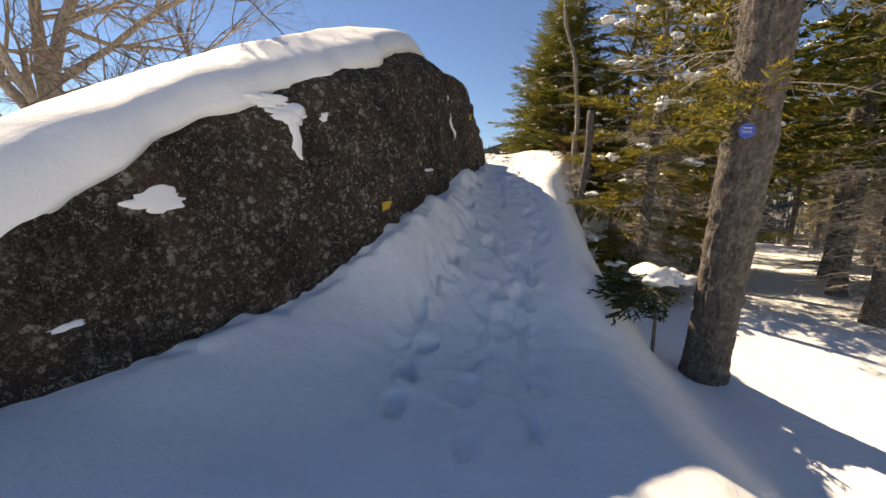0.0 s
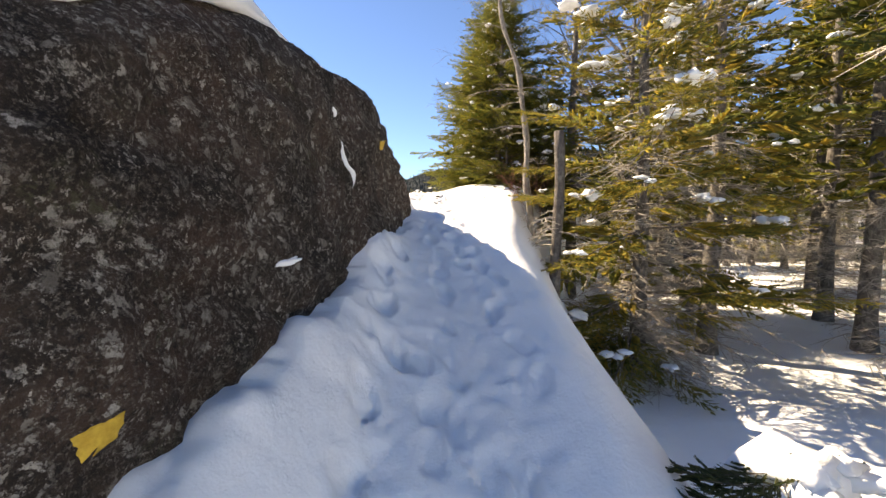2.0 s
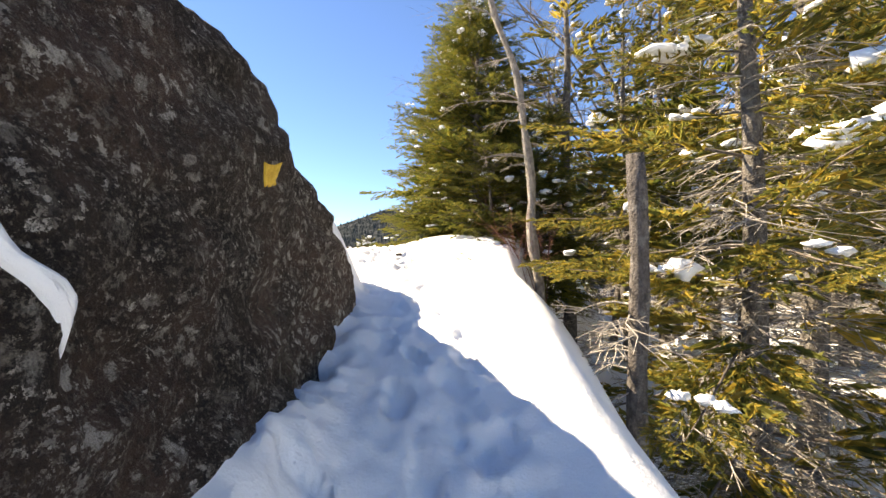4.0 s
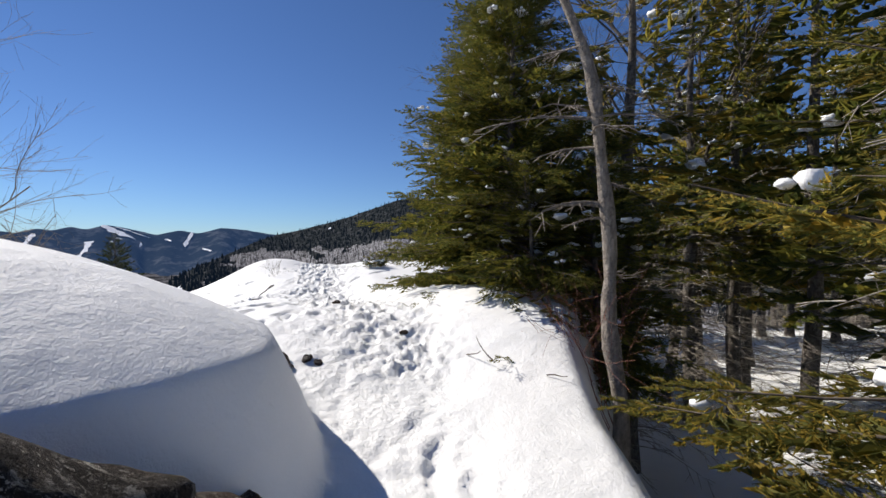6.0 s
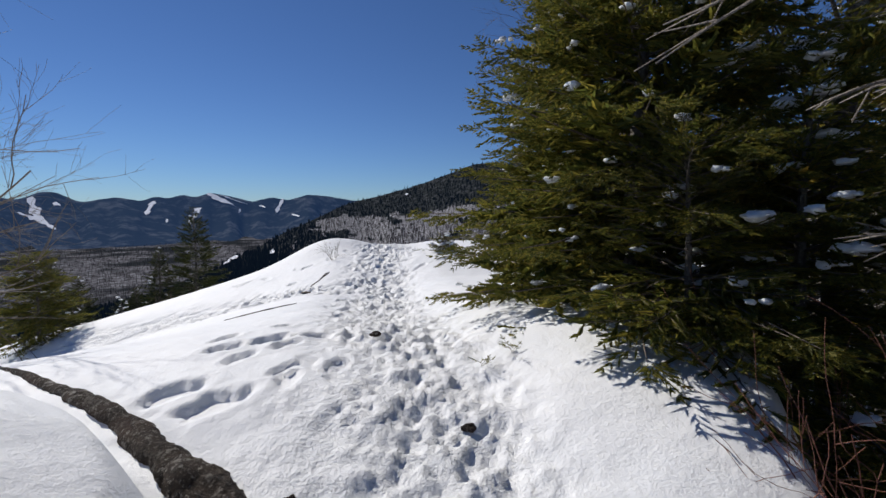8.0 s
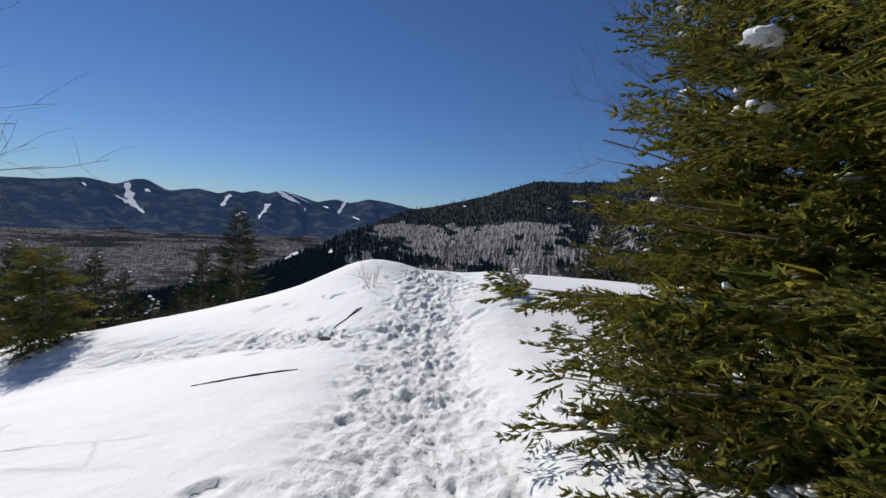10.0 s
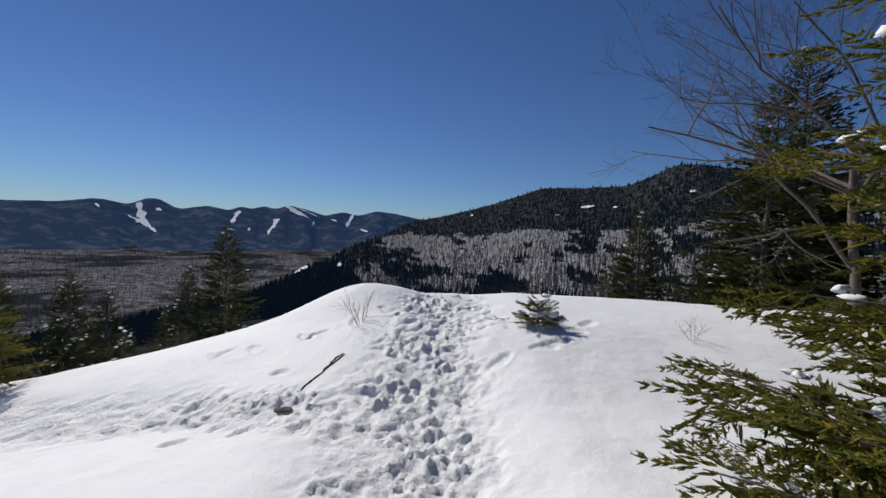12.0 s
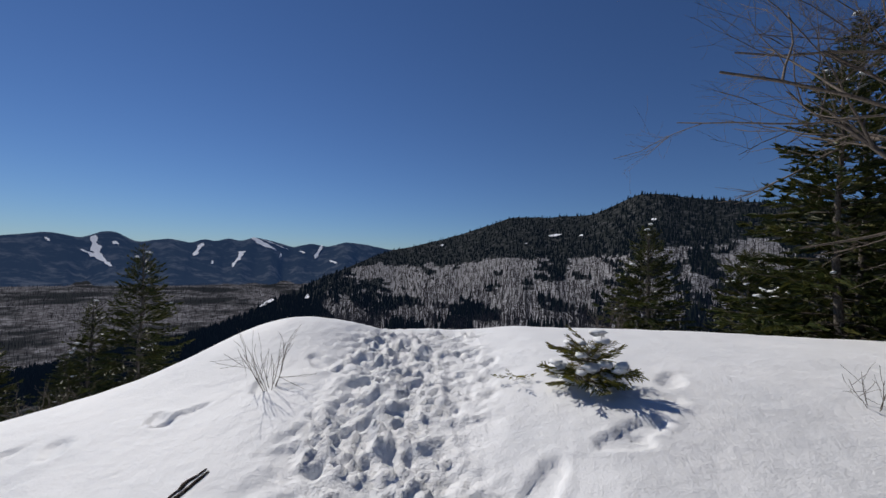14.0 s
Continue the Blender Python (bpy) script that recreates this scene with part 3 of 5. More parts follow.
def polar_sheet(name, az, s, dist, zfun, mat):
    A, S = np.meshgrid(az, s, indexing="ij")
    X, Y = polar(A, dist(A, S))
    return mesh_np(name, np.stack((X, Y, zfun(A, S)), -1).reshape(-1, 3), [grid_faces(len(az), len(s))], mat)


range_dist = lambda az, s: 2500 + 1200 * s
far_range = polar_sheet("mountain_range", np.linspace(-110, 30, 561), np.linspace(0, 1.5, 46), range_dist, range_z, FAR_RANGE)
tagged(far_range, "distant dark wooded mountain range in painted blue haze, with snow slides", "mountain", kind="structure")


def range_s(az, el):
    """How far up the range a line of sight at this height in degrees meets it."""
    q = np.linspace(0.3, 1, 200)
    e = np.degrees(np.arctan((range_z(np.full(200, az), q) - EYE_AT[2]) / range_dist(az, q)))
    return float(q[np.argmin(np.abs(e - el))])


def slide(az0, el0, az1, el1, w0, w1, seed):
    """A bare snow slide down the range, between two places on it."""
    n = 22
    u = np.linspace(0, 1, n)
    mid = az0 + (az1 - az0) * u + 0.12 * smooth_noise(u, u * 0, 0.25, seed, 3)
    wid = (w0 + (w1 - w0) * u) * (1 + 0.8 * smooth_noise(u, u * 0, 0.16, seed + 5, 3)) * np.sin(np.pi * (0.08 + 0.86 * u)) ** 0.5
    A = mid[:, None] + wid[:, None] * np.array((-1, -0.5, 0, 0.5, 1))[None]
    S = np.array([range_s(float(a), float(e)) for a, e in zip(mid, el0 + (el1 - el0) * u)])[:, None] + 0 * A
    X, Y = polar(A, range_dist(A, S) - 14)
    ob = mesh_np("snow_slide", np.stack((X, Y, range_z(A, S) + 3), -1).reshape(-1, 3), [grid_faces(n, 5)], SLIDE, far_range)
    return ob


slide(-41.6, 1.25, -41.2, -0.7, 0.26, 0.40, 1)
slide(-41.4, -0.5, -40.0, -1.85, 0.36, 0.12, 2)
slide(-42.5, -0.15, -41.2, -0.95, 0.12, 0.2, 3)
slide(-31.8, 0.95, -32.5, -0.45, 0.40, 0.26, 4)
slide(-27.5, 0.2, -28.5, -1.7, 0.50, 0.22, 5)
slide(-26.5, 1.9, -23.9, 0.5, 0.55, 0.45, 6)
slide(-25.3, 1.75, -22.2, 0.56, 0.3, 0.3, 7)
slide(-18.3, 1.45, -19.1, -0.4, 0.22, 0.26, 8)
slide(-20.9, 0.48, -20.3, 0.2, 0.2, 0.2, 9)
slide(-39.9, 0.8, -39.5, 0.45, 0.2, 0.15, 10)
slide(-30.6, -1.0, -30.7, -1.4, 0.12, 0.12, 11)
slide(-17.3, -0.6, -16.5, -0.9, 0.12, 0.16, 12)
slide(-45.2, 0.9, -44.9, 0.55, 0.1, 0.1, 13)
slide(-23.2, 0.1, -23.3, -0.4, 0.08, 0.08, 14)

CREST = ((-70, -15.0), (-45, -12.0), (-32.7, -9.6), (-28.7, -8.1), (-25.6, -6.5), (-21.7, -4.7), (-18.3, -2.8), (-14.8, -1.2), (-10.2, 0.9), (-6.1, 1.85), (-3.2, 2.7), (-0.2, 3.5), (2.7, 4.7), (5.9, 5.8), (11.2, 5.9), (13.9, 6.2), (15.6, 6.1), (16.9, 6.6), (19.1, 7.75), (20.9, 8.6), (22.1, 8.85), (24.5, 8.5), (28.4, 7.75), (36.8, 7.0), (60, 6.5), (100, 6.0))
CREST_D = ((-70, 260), (-35, 480), (-16.8, 900), (-8.8, 1250), (7.7, 1150), (24, 900), (40, 800), (100, 700))


def hill_point(az, s):
    """The wooded ridge to the north: s 0 in the hollow below, 1 on its crest."""
    el = sum(np.interp(az + o, *zip(*CREST)) for o in (-1, 0, 1)) / 3
    D = np.interp(az, *zip(*CREST_D))
    low = np.minimum(el - 3.5, -13.0)
    e = low + (el - low) * np.clip(s, 0, 1)
    d = 110 + (D - 110) * np.clip(s, 0, 1) ** 1.6 + np.maximum(s - 1, 0) * 500
    e = e + 0.5 * smooth_noise(az, s * 8, 4.0, 63, 3) * np.sin(np.pi * np.clip(s, 0, 1)) + 0.12 * smooth_noise(az, s, 1.5, 64, 2)
    X, Y = polar(az, d)
    Z = EYE_AT[2] + np.tan(np.radians(e)) * d - np.maximum(s - 1, 0) * 160
    return X, Y, Z, e


def hill_sheet(name, a0, a1, na, s0, s1, n, mat):
    A, S = np.meshgrid(np.linspace(a0, a1, na), np.linspace(s0, s1, n), indexing="ij")
    X, Y, Z, _ = hill_point(A, S)
    ob = mesh_np(name, np.stack((X, Y, Z), -1).reshape(-1, 3), [grid_faces(na, n)], mat)
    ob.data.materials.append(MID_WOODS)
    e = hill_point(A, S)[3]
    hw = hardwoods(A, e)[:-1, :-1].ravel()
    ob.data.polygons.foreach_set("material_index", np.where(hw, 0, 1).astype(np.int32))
    return ob


def hardwoods(az, e):
    """1 where bare hardwoods grow, 0 where conifers stand."""
    w = smooth_noise(az, e * 2.2, 4.0, 71, 3)
    v = smooth_noise(az, e * 2.5, 1.1, 75, 2)
    return (e < -0.4 + 0.1 * az + 0.9 * w + 0.5 * v) & (az > -15 + 0.5 * e + 3 * w) & (w + 0.6 * v > -0.22)


def clearing(parent, az, el, wide, high, seed):
    """An open snow field among the ridge's conifers."""
    q = np.linspace(0.1, 1, 200)
    s0 = float(q[np.argmin(np.abs(hill_point(np.full(200, az), q)[3] - el))])
    s1 = float(q[np.argmin(np.abs(hill_point(np.full(200, az), q)[3] - el - high))])
    n = 18
    u = np.linspace(-1, 1, n)
    half = np.sqrt(np.maximum(1 - u * u, 0)) * (0.75 + 0.5 * smooth_noise(u, u * 0, 0.3, seed, 3))
    S = s0 + (s1 - s0) * half[:, None] * np.array((-0.6, -0.2, 0.3, 1.0))[None]
    X, Y, Z, _ = hill_point(az + wide * u[:, None] + 0 * S, S)
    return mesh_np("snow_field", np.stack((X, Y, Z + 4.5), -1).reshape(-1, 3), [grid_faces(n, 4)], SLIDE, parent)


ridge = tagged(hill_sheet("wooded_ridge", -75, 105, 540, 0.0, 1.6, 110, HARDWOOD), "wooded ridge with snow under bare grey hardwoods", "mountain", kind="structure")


for k, (az, el, wide, high) in enumerate(((11.6, 3.3, 0.85, 0.28), (14.8, 3.4, 0.25, 0.15), (-2.9, 1.7, 0.22, 0.16), (-24.6, -6.3, 0.9, 0.3), (-31.0, -9.0, 1.4, 0.5), (-19.9, -5.6, 0.35, 0.45), (8.0, 2.2, 0.2, 0.1), (23, 5.3, 0.3, 0.15))):
    clearing(ridge, az, el, wide, high, 300 + k)


def wood_of(name, label, want, count, build, mat):
    rng = np.random.RandomState(5)
    az = rng.uniform(-60, 70, count)
    s = rng.uniform(0.12, 1.0, count) ** 0.75
    X, Y, Z, e = hill_point(az, s)
    hw = hardwoods(az, e)
    keep = hw if want else ~hw
    heap = Heap()
    for x, y, z, r in zip(X[keep], Y[keep], Z[keep], rng.rand(keep.sum())):
        build(heap, x, y, z, r, rng)
    ob = heap.build(name, mat, None, False)
    return tagged(ob, label, "trees", kind="stuff")


def far_conifer(heap, x, y, z, r, rng):
    h = 4 + 5 * r
    a = rng.rand() * 6
    v = [(x + h * 0.2 * math.cos(a + k * 1.2566), y + h * 0.2 * math.sin(a + k * 1.2566), z - 0.3) for k in range(5)] + [(x, y, z + h)]
    heap.add(v, [(k, (k + 1) % 5, 5) for k in range(5)])


def far_stem(heap, x, y, z, r, rng):
    h = 4 + 5 * r
    d = math.hypot(x, y - 16)
    w = 0.10 + 0.00035 * d
    dx = rng.normal(0, 0.5)
    heap.add([(x - w, y, z), (x + w, y, z), (x + dx + w * 0.3, y, z + h), (x + dx - w * 0.3, y, z + h)], [(0, 1, 2, 3)])
    for k in range(2):
        sg = rng.choice((-1, 1))
        zz = z + h * rng.uniform(0.4, 0.75)
        heap.add([(x, y, zz), (x, y, zz + 0.5), (x + sg * h * 0.22, y + 0.3, zz + h * 0.28)], [(0, 1, 2)])


def valley_wood():
    """Bare woods on the valley floor."""
    rng = np.random.RandomState(15)
    heap = Heap()
    az = rng.uniform(-62, -14, 12000)
    d = 700 + 1900 * rng.rand(12000) ** 1.3
    X, Y = polar(az, d)
    H = base_height(X, Y)
    for x, y, z, r, q in zip(X, Y, H, rng.rand(12000), d):
        h, w = 5 + 5 * r, 0.12 + 0.00022 * q
        heap.add([(x - w, y, z), (x + w, y, z), (x + w * 0.5, y, z + h), (x - w * 0.5, y, z + h)], [(0, 1, 2, 3)])
    tagged(heap.build("valley_forest", FAR_STEM, None, False), "bare grey woods on the far valley floor", "trees", kind="stuff")


valley_wood()
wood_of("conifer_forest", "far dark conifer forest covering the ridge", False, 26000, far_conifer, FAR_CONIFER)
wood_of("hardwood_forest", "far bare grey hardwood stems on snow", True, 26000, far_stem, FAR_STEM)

# ---- trees ----


def twig_template(needles, length, width, seed, blade=0.42):
    """A unit twig along +x clothed in needles; tris and a stem."""
    rng = np.random.RandomState(seed)
    v, f = [], []
    for k in range(needles):
        s = (k + rng.rand()) / needles
        a = rng.rand() * 2 * math.pi
        if math.sin(a) < -0.2:
            a = -a
        p = np.array((s, 0, 0))
        d = np.array((0.75 + 0.3 * rng.rand(), math.cos(a), math.sin(a)))
        d *= length * (1.0 - 0.4 * s) / np.linalg.norm(d)
        side = np.cross(d, rng.normal(size=3))
        side *= width / (np.linalg.norm(side) + 1e-9)
        n = len(v)
        v += [p - side, p + side, p + d]
        f.append((n, n + 1, n + 2))
    for a in (0.3, 1.9):
        b = blade * length * np.array((0, math.cos(a), math.sin(a)))
        n = len(v)
        v += [np.zeros(3), np.array((0.45, 0, 0)) + b, np.array((1.02, 0, 0)), np.array((0.4, 0, 0)) - b]
        f += [(n, n + 1, n + 2), (n, n + 2, n + 3)]
    return np.array(v), np.array(f)


def spray(seed, twigs_per_side, sub, needles, nlen, nwid, blade=0.42):
    """A flat fan of spruce twigs of unit length along +x: needle mesh and wood segments."""
    rng = np.random.RandomState(seed)
    tv, tf = [], []
    n = 0
    segs = []

    def put(p, d, L):
        nonlocal n
        v, f = twig_template(needles, nlen / max(L, 0.02), nwid / max(L, 0.02), rng.randint(9999), blade)
        d = d / np.linalg.norm(d)
        a = np.cross((0, 0, 1.0), d)
        a /= np.linalg.norm(a) + 1e-9
        b = np.cross(d, a)
        w = p + L * (v[:, :1] * d + v[:, 1:2] * a + v[:, 2:] * b)
        tv.append(w)
        tf.append(f + n)
        n += len(w)

    axis = lambda s: np.array((s, 0.04 * math.sin(s * 3 + seed), 0.05 * s - 0.2 * s * s + 0.12 * s ** 4))
    segs.append([axis(s) for s in np.linspace(0, 1, 4)])
    put(axis(0.82), axis(1.0) - axis(0.82), 0.2)
    for k in range(twigs_per_side):
        s = 0.16 + 0.8 * (k + 0.3 * rng.rand()) / twigs_per_side
        for sg in (-1, 1):
            L = (0.40 * (1 - s) + 0.10) * rng.uniform(0.75, 1.15)
            p = axis(s)
            d = np.array((0.75, sg * rng.uniform(0.55, 0.95), rng.uniform(-0.35, 0.12)))
            d /= np.linalg.norm(d)
            segs.append([p, p + d * L])
            if s > 0.25 or L < 0.3:
                put(p, d, L)
            else:
                put(p + d * L * 0.4, d, L * 0.6)
            for j in range(sub):
                q = p + d * L * (0.3 + 0.6 * j / max(sub, 1))
                e = d + np.array((0.3, (-1) ** j * 0.7 * rng.uniform(0.6, 1.1), rng.uniform(-0.4, 0.1)))
                put(q, e, L * rng.uniform(0.35, 0.55))
    return np.concatenate(tv), np.concatenate(tf), segs


SPRAYS_FINE = [spray(10 + k, 9, 2, 11, 0.03, 0.0048) for k in range(4)]
SPRAYS_MID = [spray(30 + k, 6, 1, 5, 0.06, 0.012) for k in range(4)]
SPRAYS_FAR = [spray(50 + k, 6, 0, 3, 0.11, 0.022) for k in range(4)]
SPRAYS_CREST = [spray(70 + k, 5, 1, 3, 0.055, 0.012) for k in range(4)]
SPRAYS_SPRIG = [spray(90 + k, 3, 0, 34, 0.09, 0.009, 0.12) for k in range(4)]


def put_spray(heap, wood, sp, p, yaw, tilt, size, roll=0.0, wood_r=0.006):
    m = np.array(Matrix.Rotation(yaw, 3, "Z") @ Matrix.Rotation(-tilt, 3, "Y") @ Matrix.Rotation(roll, 3, "X"))
    heap.add(sp[0] * size @ m.T + p, sp[1])
    if wood is not None:
        for k, s in enumerate(sp[2] if sp[1].shape[0] > 700 else sp[2][:1]):
            q = np.array(s) * size @ m.T + p
            wood.tube(q, np.linspace(wood_r * size ** 0.5, 0.0015, len(q)) * (1.0 if k == 0 else 0.5), 3, False)


SPRAYS_TIP = [spray(110 + k, 5, 1, 6, 0.066, 0.0105, 0.3) for k in range(6)]


def put_bough(heap, wood, p, yaw, tilt, L, rng):
    """A long bough: an arched axis with small sprays on both sides and one at its tip."""
    d = np.array((math.cos(yaw), math.sin(yaw), 0.0))
    ax = lambda s: p + L * (d * s * math.cos(tilt) + np.array((0, 0, s * math.sin(tilt) - 0.16 * s * s + 0.10 * s ** 4)))
    wood.tube([ax(s) for s in np.linspace(0, 0.95, 5)], np.linspace(0.011 * L ** 0.5, 0.003, 5), 4, False)
    n = max(2, int(round(L / 0.17)))
    for k in range(n):
        s = 0.22 + 0.76 * (k + 0.5 * rng.rand()) / n
        for sg in (-1, 1):
            if rng.rand() < 0.12:
                continue
            size = min(0.26 + 0.30 * L * (1 - s), 0.62) * rng.uniform(0.7, 1.15)
            put_spray(heap, None, SPRAYS_TIP[rng.randint(6)], ax(s), yaw + sg * rng.uniform(0.5, 1.0), tilt * 0.6 + rng.normal(-0.12, 0.16), size, rng.normal(0, 0.35))
    put_spray(heap, None, SPRAYS_TIP[rng.randint(6)], ax(0.9), yaw, tilt * 0.5, 0.34, rng.normal(0, 0.3))


def snow_clump(heap, p, size, rng, flat=0.5):
    """Two to four small lumps run together along a bough."""
    a = rng.rand() * 6.28
    for k in range(rng.randint(2, 5)):
        d = rng.normal(0, 0.75)
        q = p + size * np.array((math.cos(a) * d + rng.normal(0, 0.25), math.sin(a) * d + rng.normal(0, 0.25), rng.normal(0, 0.12) - 0.12 * abs(d)))
        snow_lump(heap, q, size * rng.uniform(0.3, 0.75), rng, flat * rng.uniform(0.7, 1.3))


def snow_lump(heap, p, size, rng, flat=0.45):
    """A lump of snow, rounded above, ragged at its rim."""
    nu, nv = (7, 12) if size > 0.1 else (6, 9)
    seed = rng.rand() * 50
    wide, turn = rng.uniform(0.8, 1.4), rng.rand() * 6.28
    v = []
    for i in range(nu):
        a = math.pi * (i + 0.15) / (nu - 0.7)
        for j in range(nv):
            b = 2 * math.pi * j / nv
            q = np.array((math.sin(a) * math.cos(b), math.sin(a) * math.sin(b), math.cos(a)))
            r = 1 + 0.7 * noise.noise(Vector(q * 1.5) + Vector((seed, 0, 0))) + 0.35 * noise.noise(Vector(q * 4.0) + Vector((seed, 3, 0)))
            q = q * r * size
            q[2] *= flat
            q[:2] = (q[0] * math.cos(turn) * wide - q[1] * math.sin(turn), q[0] * math.sin(turn) * wide + q[1] * math.cos(turn))
            v.append(q + p)
    heap.add(v, grid_faces(nu, nv, True))


def spruce(name, label, x, y, h, crown_r, trunk_r, z0=None, low=0.5, sprays=None, needles=None, skirt=0.6, seed=1, density=1.0, lumps=10, dead=0.0, lean=(0.0, 0.0), category="spruce tree", lump_size=0.1, group=""):
    """A spruce or fir: a tapered trunk, whorls of drooping sprays, snow lumps, and dead twigs below the crown."""
    rng = np.random.RandomState(seed)
    sprays = sprays or SPRAYS_MID
    z0 = ground_z(x, y) - 0.1 if z0 is None else z0
    root = new(name)
    root.location = (x, y, z0)
    tagged(root, label, category, group)
    heap, wood, trunk, snow, twigs = Heap(), Heap(), Heap(), Heap(), Heap()
    at = lambda z: np.array((lean[0] * z / h + 0.03 * math.sin(z * 1.3 + seed), lean[1] * z / h + 0.03 * math.sin(z * 1.7 + 2 * seed), z))
    zs = np.linspace(0, h, 16)
    rad = trunk_r * (1 - zs / h) ** 0.8 + 0.006
    rad[0] *= 1.35
    trunk.tube([at(z) for z in zs], rad, 10)
    z = low
    while z < h * 0.985:
        f = (z - low) / (h - low)
        R = crown_r * (1 - f) ** 0.66 * (skirt + (1.05 - skirt) * min(1, f * 6)) + 0.08
        n = max(3, int(round(rng.uniform(4.5, 6.5) * density)))
        a0 = rng.rand() * 6.28
        for k in range(n):
            yaw = a0 + 6.28 * k / n + rng.normal(0, 0.25)
            size = R * rng.uniform(0.65, 1.15)
            tilt = radians(-4 + 44 * f ** 1.3) + rng.normal(0, 0.12)
            p = at(z + rng.normal(0, 0.04))
            if sprays is SPRAYS_FINE and h > 2:
                put_bough(heap, wood, p, yaw, tilt, size, rng)
                put_spray(heap, None, SPRAYS_MID[rng.randint(4)], p, yaw + rng.normal(0, 0.3), tilt - 0.05, size * 0.78, rng.normal(0, 0.3))
            else:
                put_spray(heap, wood, sprays[rng.randint(4)], p, yaw, tilt, size, rng.normal(0, 0.25), 0.008)
            if rng.rand() < lumps / max(1.0, (h - low) / 0.2 * n):
                s = rng.uniform(0.45, 0.85) * size
                q = p + np.array((math.cos(yaw) * s * math.cos(tilt), math.sin(yaw) * s * math.cos(tilt), s * math.sin(tilt) - 0.03 * s + 0.04))
                (snow_clump if lump_size > 0.07 else snow_lump)(snow, q, lump_size * rng.uniform(0.5, 1.2), rng)
        z += (0.13 + 0.09 * (h - z) / h) / density ** 0.5 * (0.7 + 0.6 * rng.rand()) * max(0.6, min(1.4, h / 5))
    if dead:
        for k in range(int(dead)):
            z = rng.uniform(0.25, min(low, 1.5) + 0.7 * h * rng.rand())
            yaw = rng.rand() * 6.28
            L = rng.uniform(0.25, 0.75) * min(crown_r, 1.5)
            dead_twig(twigs, at(z), yaw, L, rng)
    trunk.build("trunk", BARK, root)
    heap.build("crown", needles or NEEDLES, root, False)
    tagged(wood.build("branch_wood", TWIG, root), kind="stuff")
    if twigs.v:
        tagged(twigs.build("dead_wood", GREY_TWIG, root), kind="stuff")
    if snow.v:
        tagged(snow.build("snow_load", CAP_SNOW, root), kind="stuff")
    return root


def dead_twig(heap, p, yaw, L, rng, droop=0.35, forks=6, r=0.009):
    """A bare drooping branch with forked side twigs."""
    d = np.array((math.cos(yaw), math.sin(yaw), 0.0))
    side = np.array((-d[1], d[0], 0.0))
    ax = lambda s: p + d * L * s + side * L * (0.09 * math.sin(s * 4 + yaw) + 0.03 * math.sin(s * 11 + 3 * yaw)) + np.array((0, 0, 0.12 * L * s - droop * L * s * s))
    heap.tube([ax(s) for s in np.linspace(0, 1, 5)], np.linspace(r, 0.0018, 5), 3, False)
    for k in range(forks):
        s = rng.uniform(0.25, 0.95)
        sg = rng.choice((-1, 1))
        e = d * rng.uniform(0.3, 0.8) + side * sg * rng.uniform(0.5, 1.0) + np.array((0, 0, rng.uniform(-0.5, 0.25)))
        q = ax(s)
        l2 = L * rng.uniform(0.18, 0.42)
        mid = q + e * l2 * 0.5 + np.array((0, 0, -0.04 * l2))
        heap.tube([q, mid, q + e * l2 + np.array((0, 0, -0.12 * l2))], (0.0048, 0.0034, 0.002), 3, False)
        for j in range(2):
            g = e + rng.normal(0, 0.5, 3)
            heap.tube([mid, mid + g * l2 * 0.4], (0.0028, 0.0015), 3, False)


def bare_tree(name, label, base, limbs, mat, seed, depth=5, category="bare tree", twig_mat=None):
    """A leafless tree: every limb (start, direction, length, radius) forks into ever finer twigs."""
    rng = np.random.RandomState(seed)
    root = new(name)
    root.location = base
    tagged(root, label, category)
    thick, thin = Heap(), Heap()
    stout = []

    def grow(p, d, L, r, k):
        n = 6
        pts = [np.array(p, dtype=float)]
        dd = np.array(d, dtype=float)
        dd /= np.linalg.norm(dd)
        for i in range(n):
            dd = dd + rng.normal(0, 0.11, 3) + np.array((0, 0, 0.02))
            dd /= np.linalg.norm(dd)
            pts.append(pts[-1] + dd * L / n)
        heap = thick if r > 0.012 else thin
        if r > 0.028:
            heap = Heap()
            stout.append(heap)
        heap.tube(pts, np.linspace(r, max(r * 0.5, 0.0015), n + 1), 8 if r > 0.03 else (5 if r > 0.012 else 3), False)
        if k <= 0:
            return
        for j in range(rng.randint(3, 6)):
            s = rng.uniform(0.3, 1.0)
            q = pts[int(s * n)]
            e = dd + rng.normal(0, 0.55, 3)
            grow(q, e, L * rng.uniform(0.45, 0.7), max(r * rng.uniform(0.35, 0.55), 0.0014), k - 1)

    for p, d, L, r in limbs:
        grow(p, d, L, r, depth)
    for k, heap in enumerate(stout):
        heap.build("trunk" if k == 0 else "limb", mat, root)
    if thick.v:
        tagged(thick.build("branch_wood", mat, root), kind="stuff")
    tagged(thin.build("fine_wood", twig_mat or TWIG, root), kind="stuff")
    return root

# thing by thing, from the trail's foot upwards


def limb_tube(name, pts, radii, mat, parent, sides=12):
    h = Heap()
    h.tube(pts, radii, sides)
    return h.build(name, mat, parent)


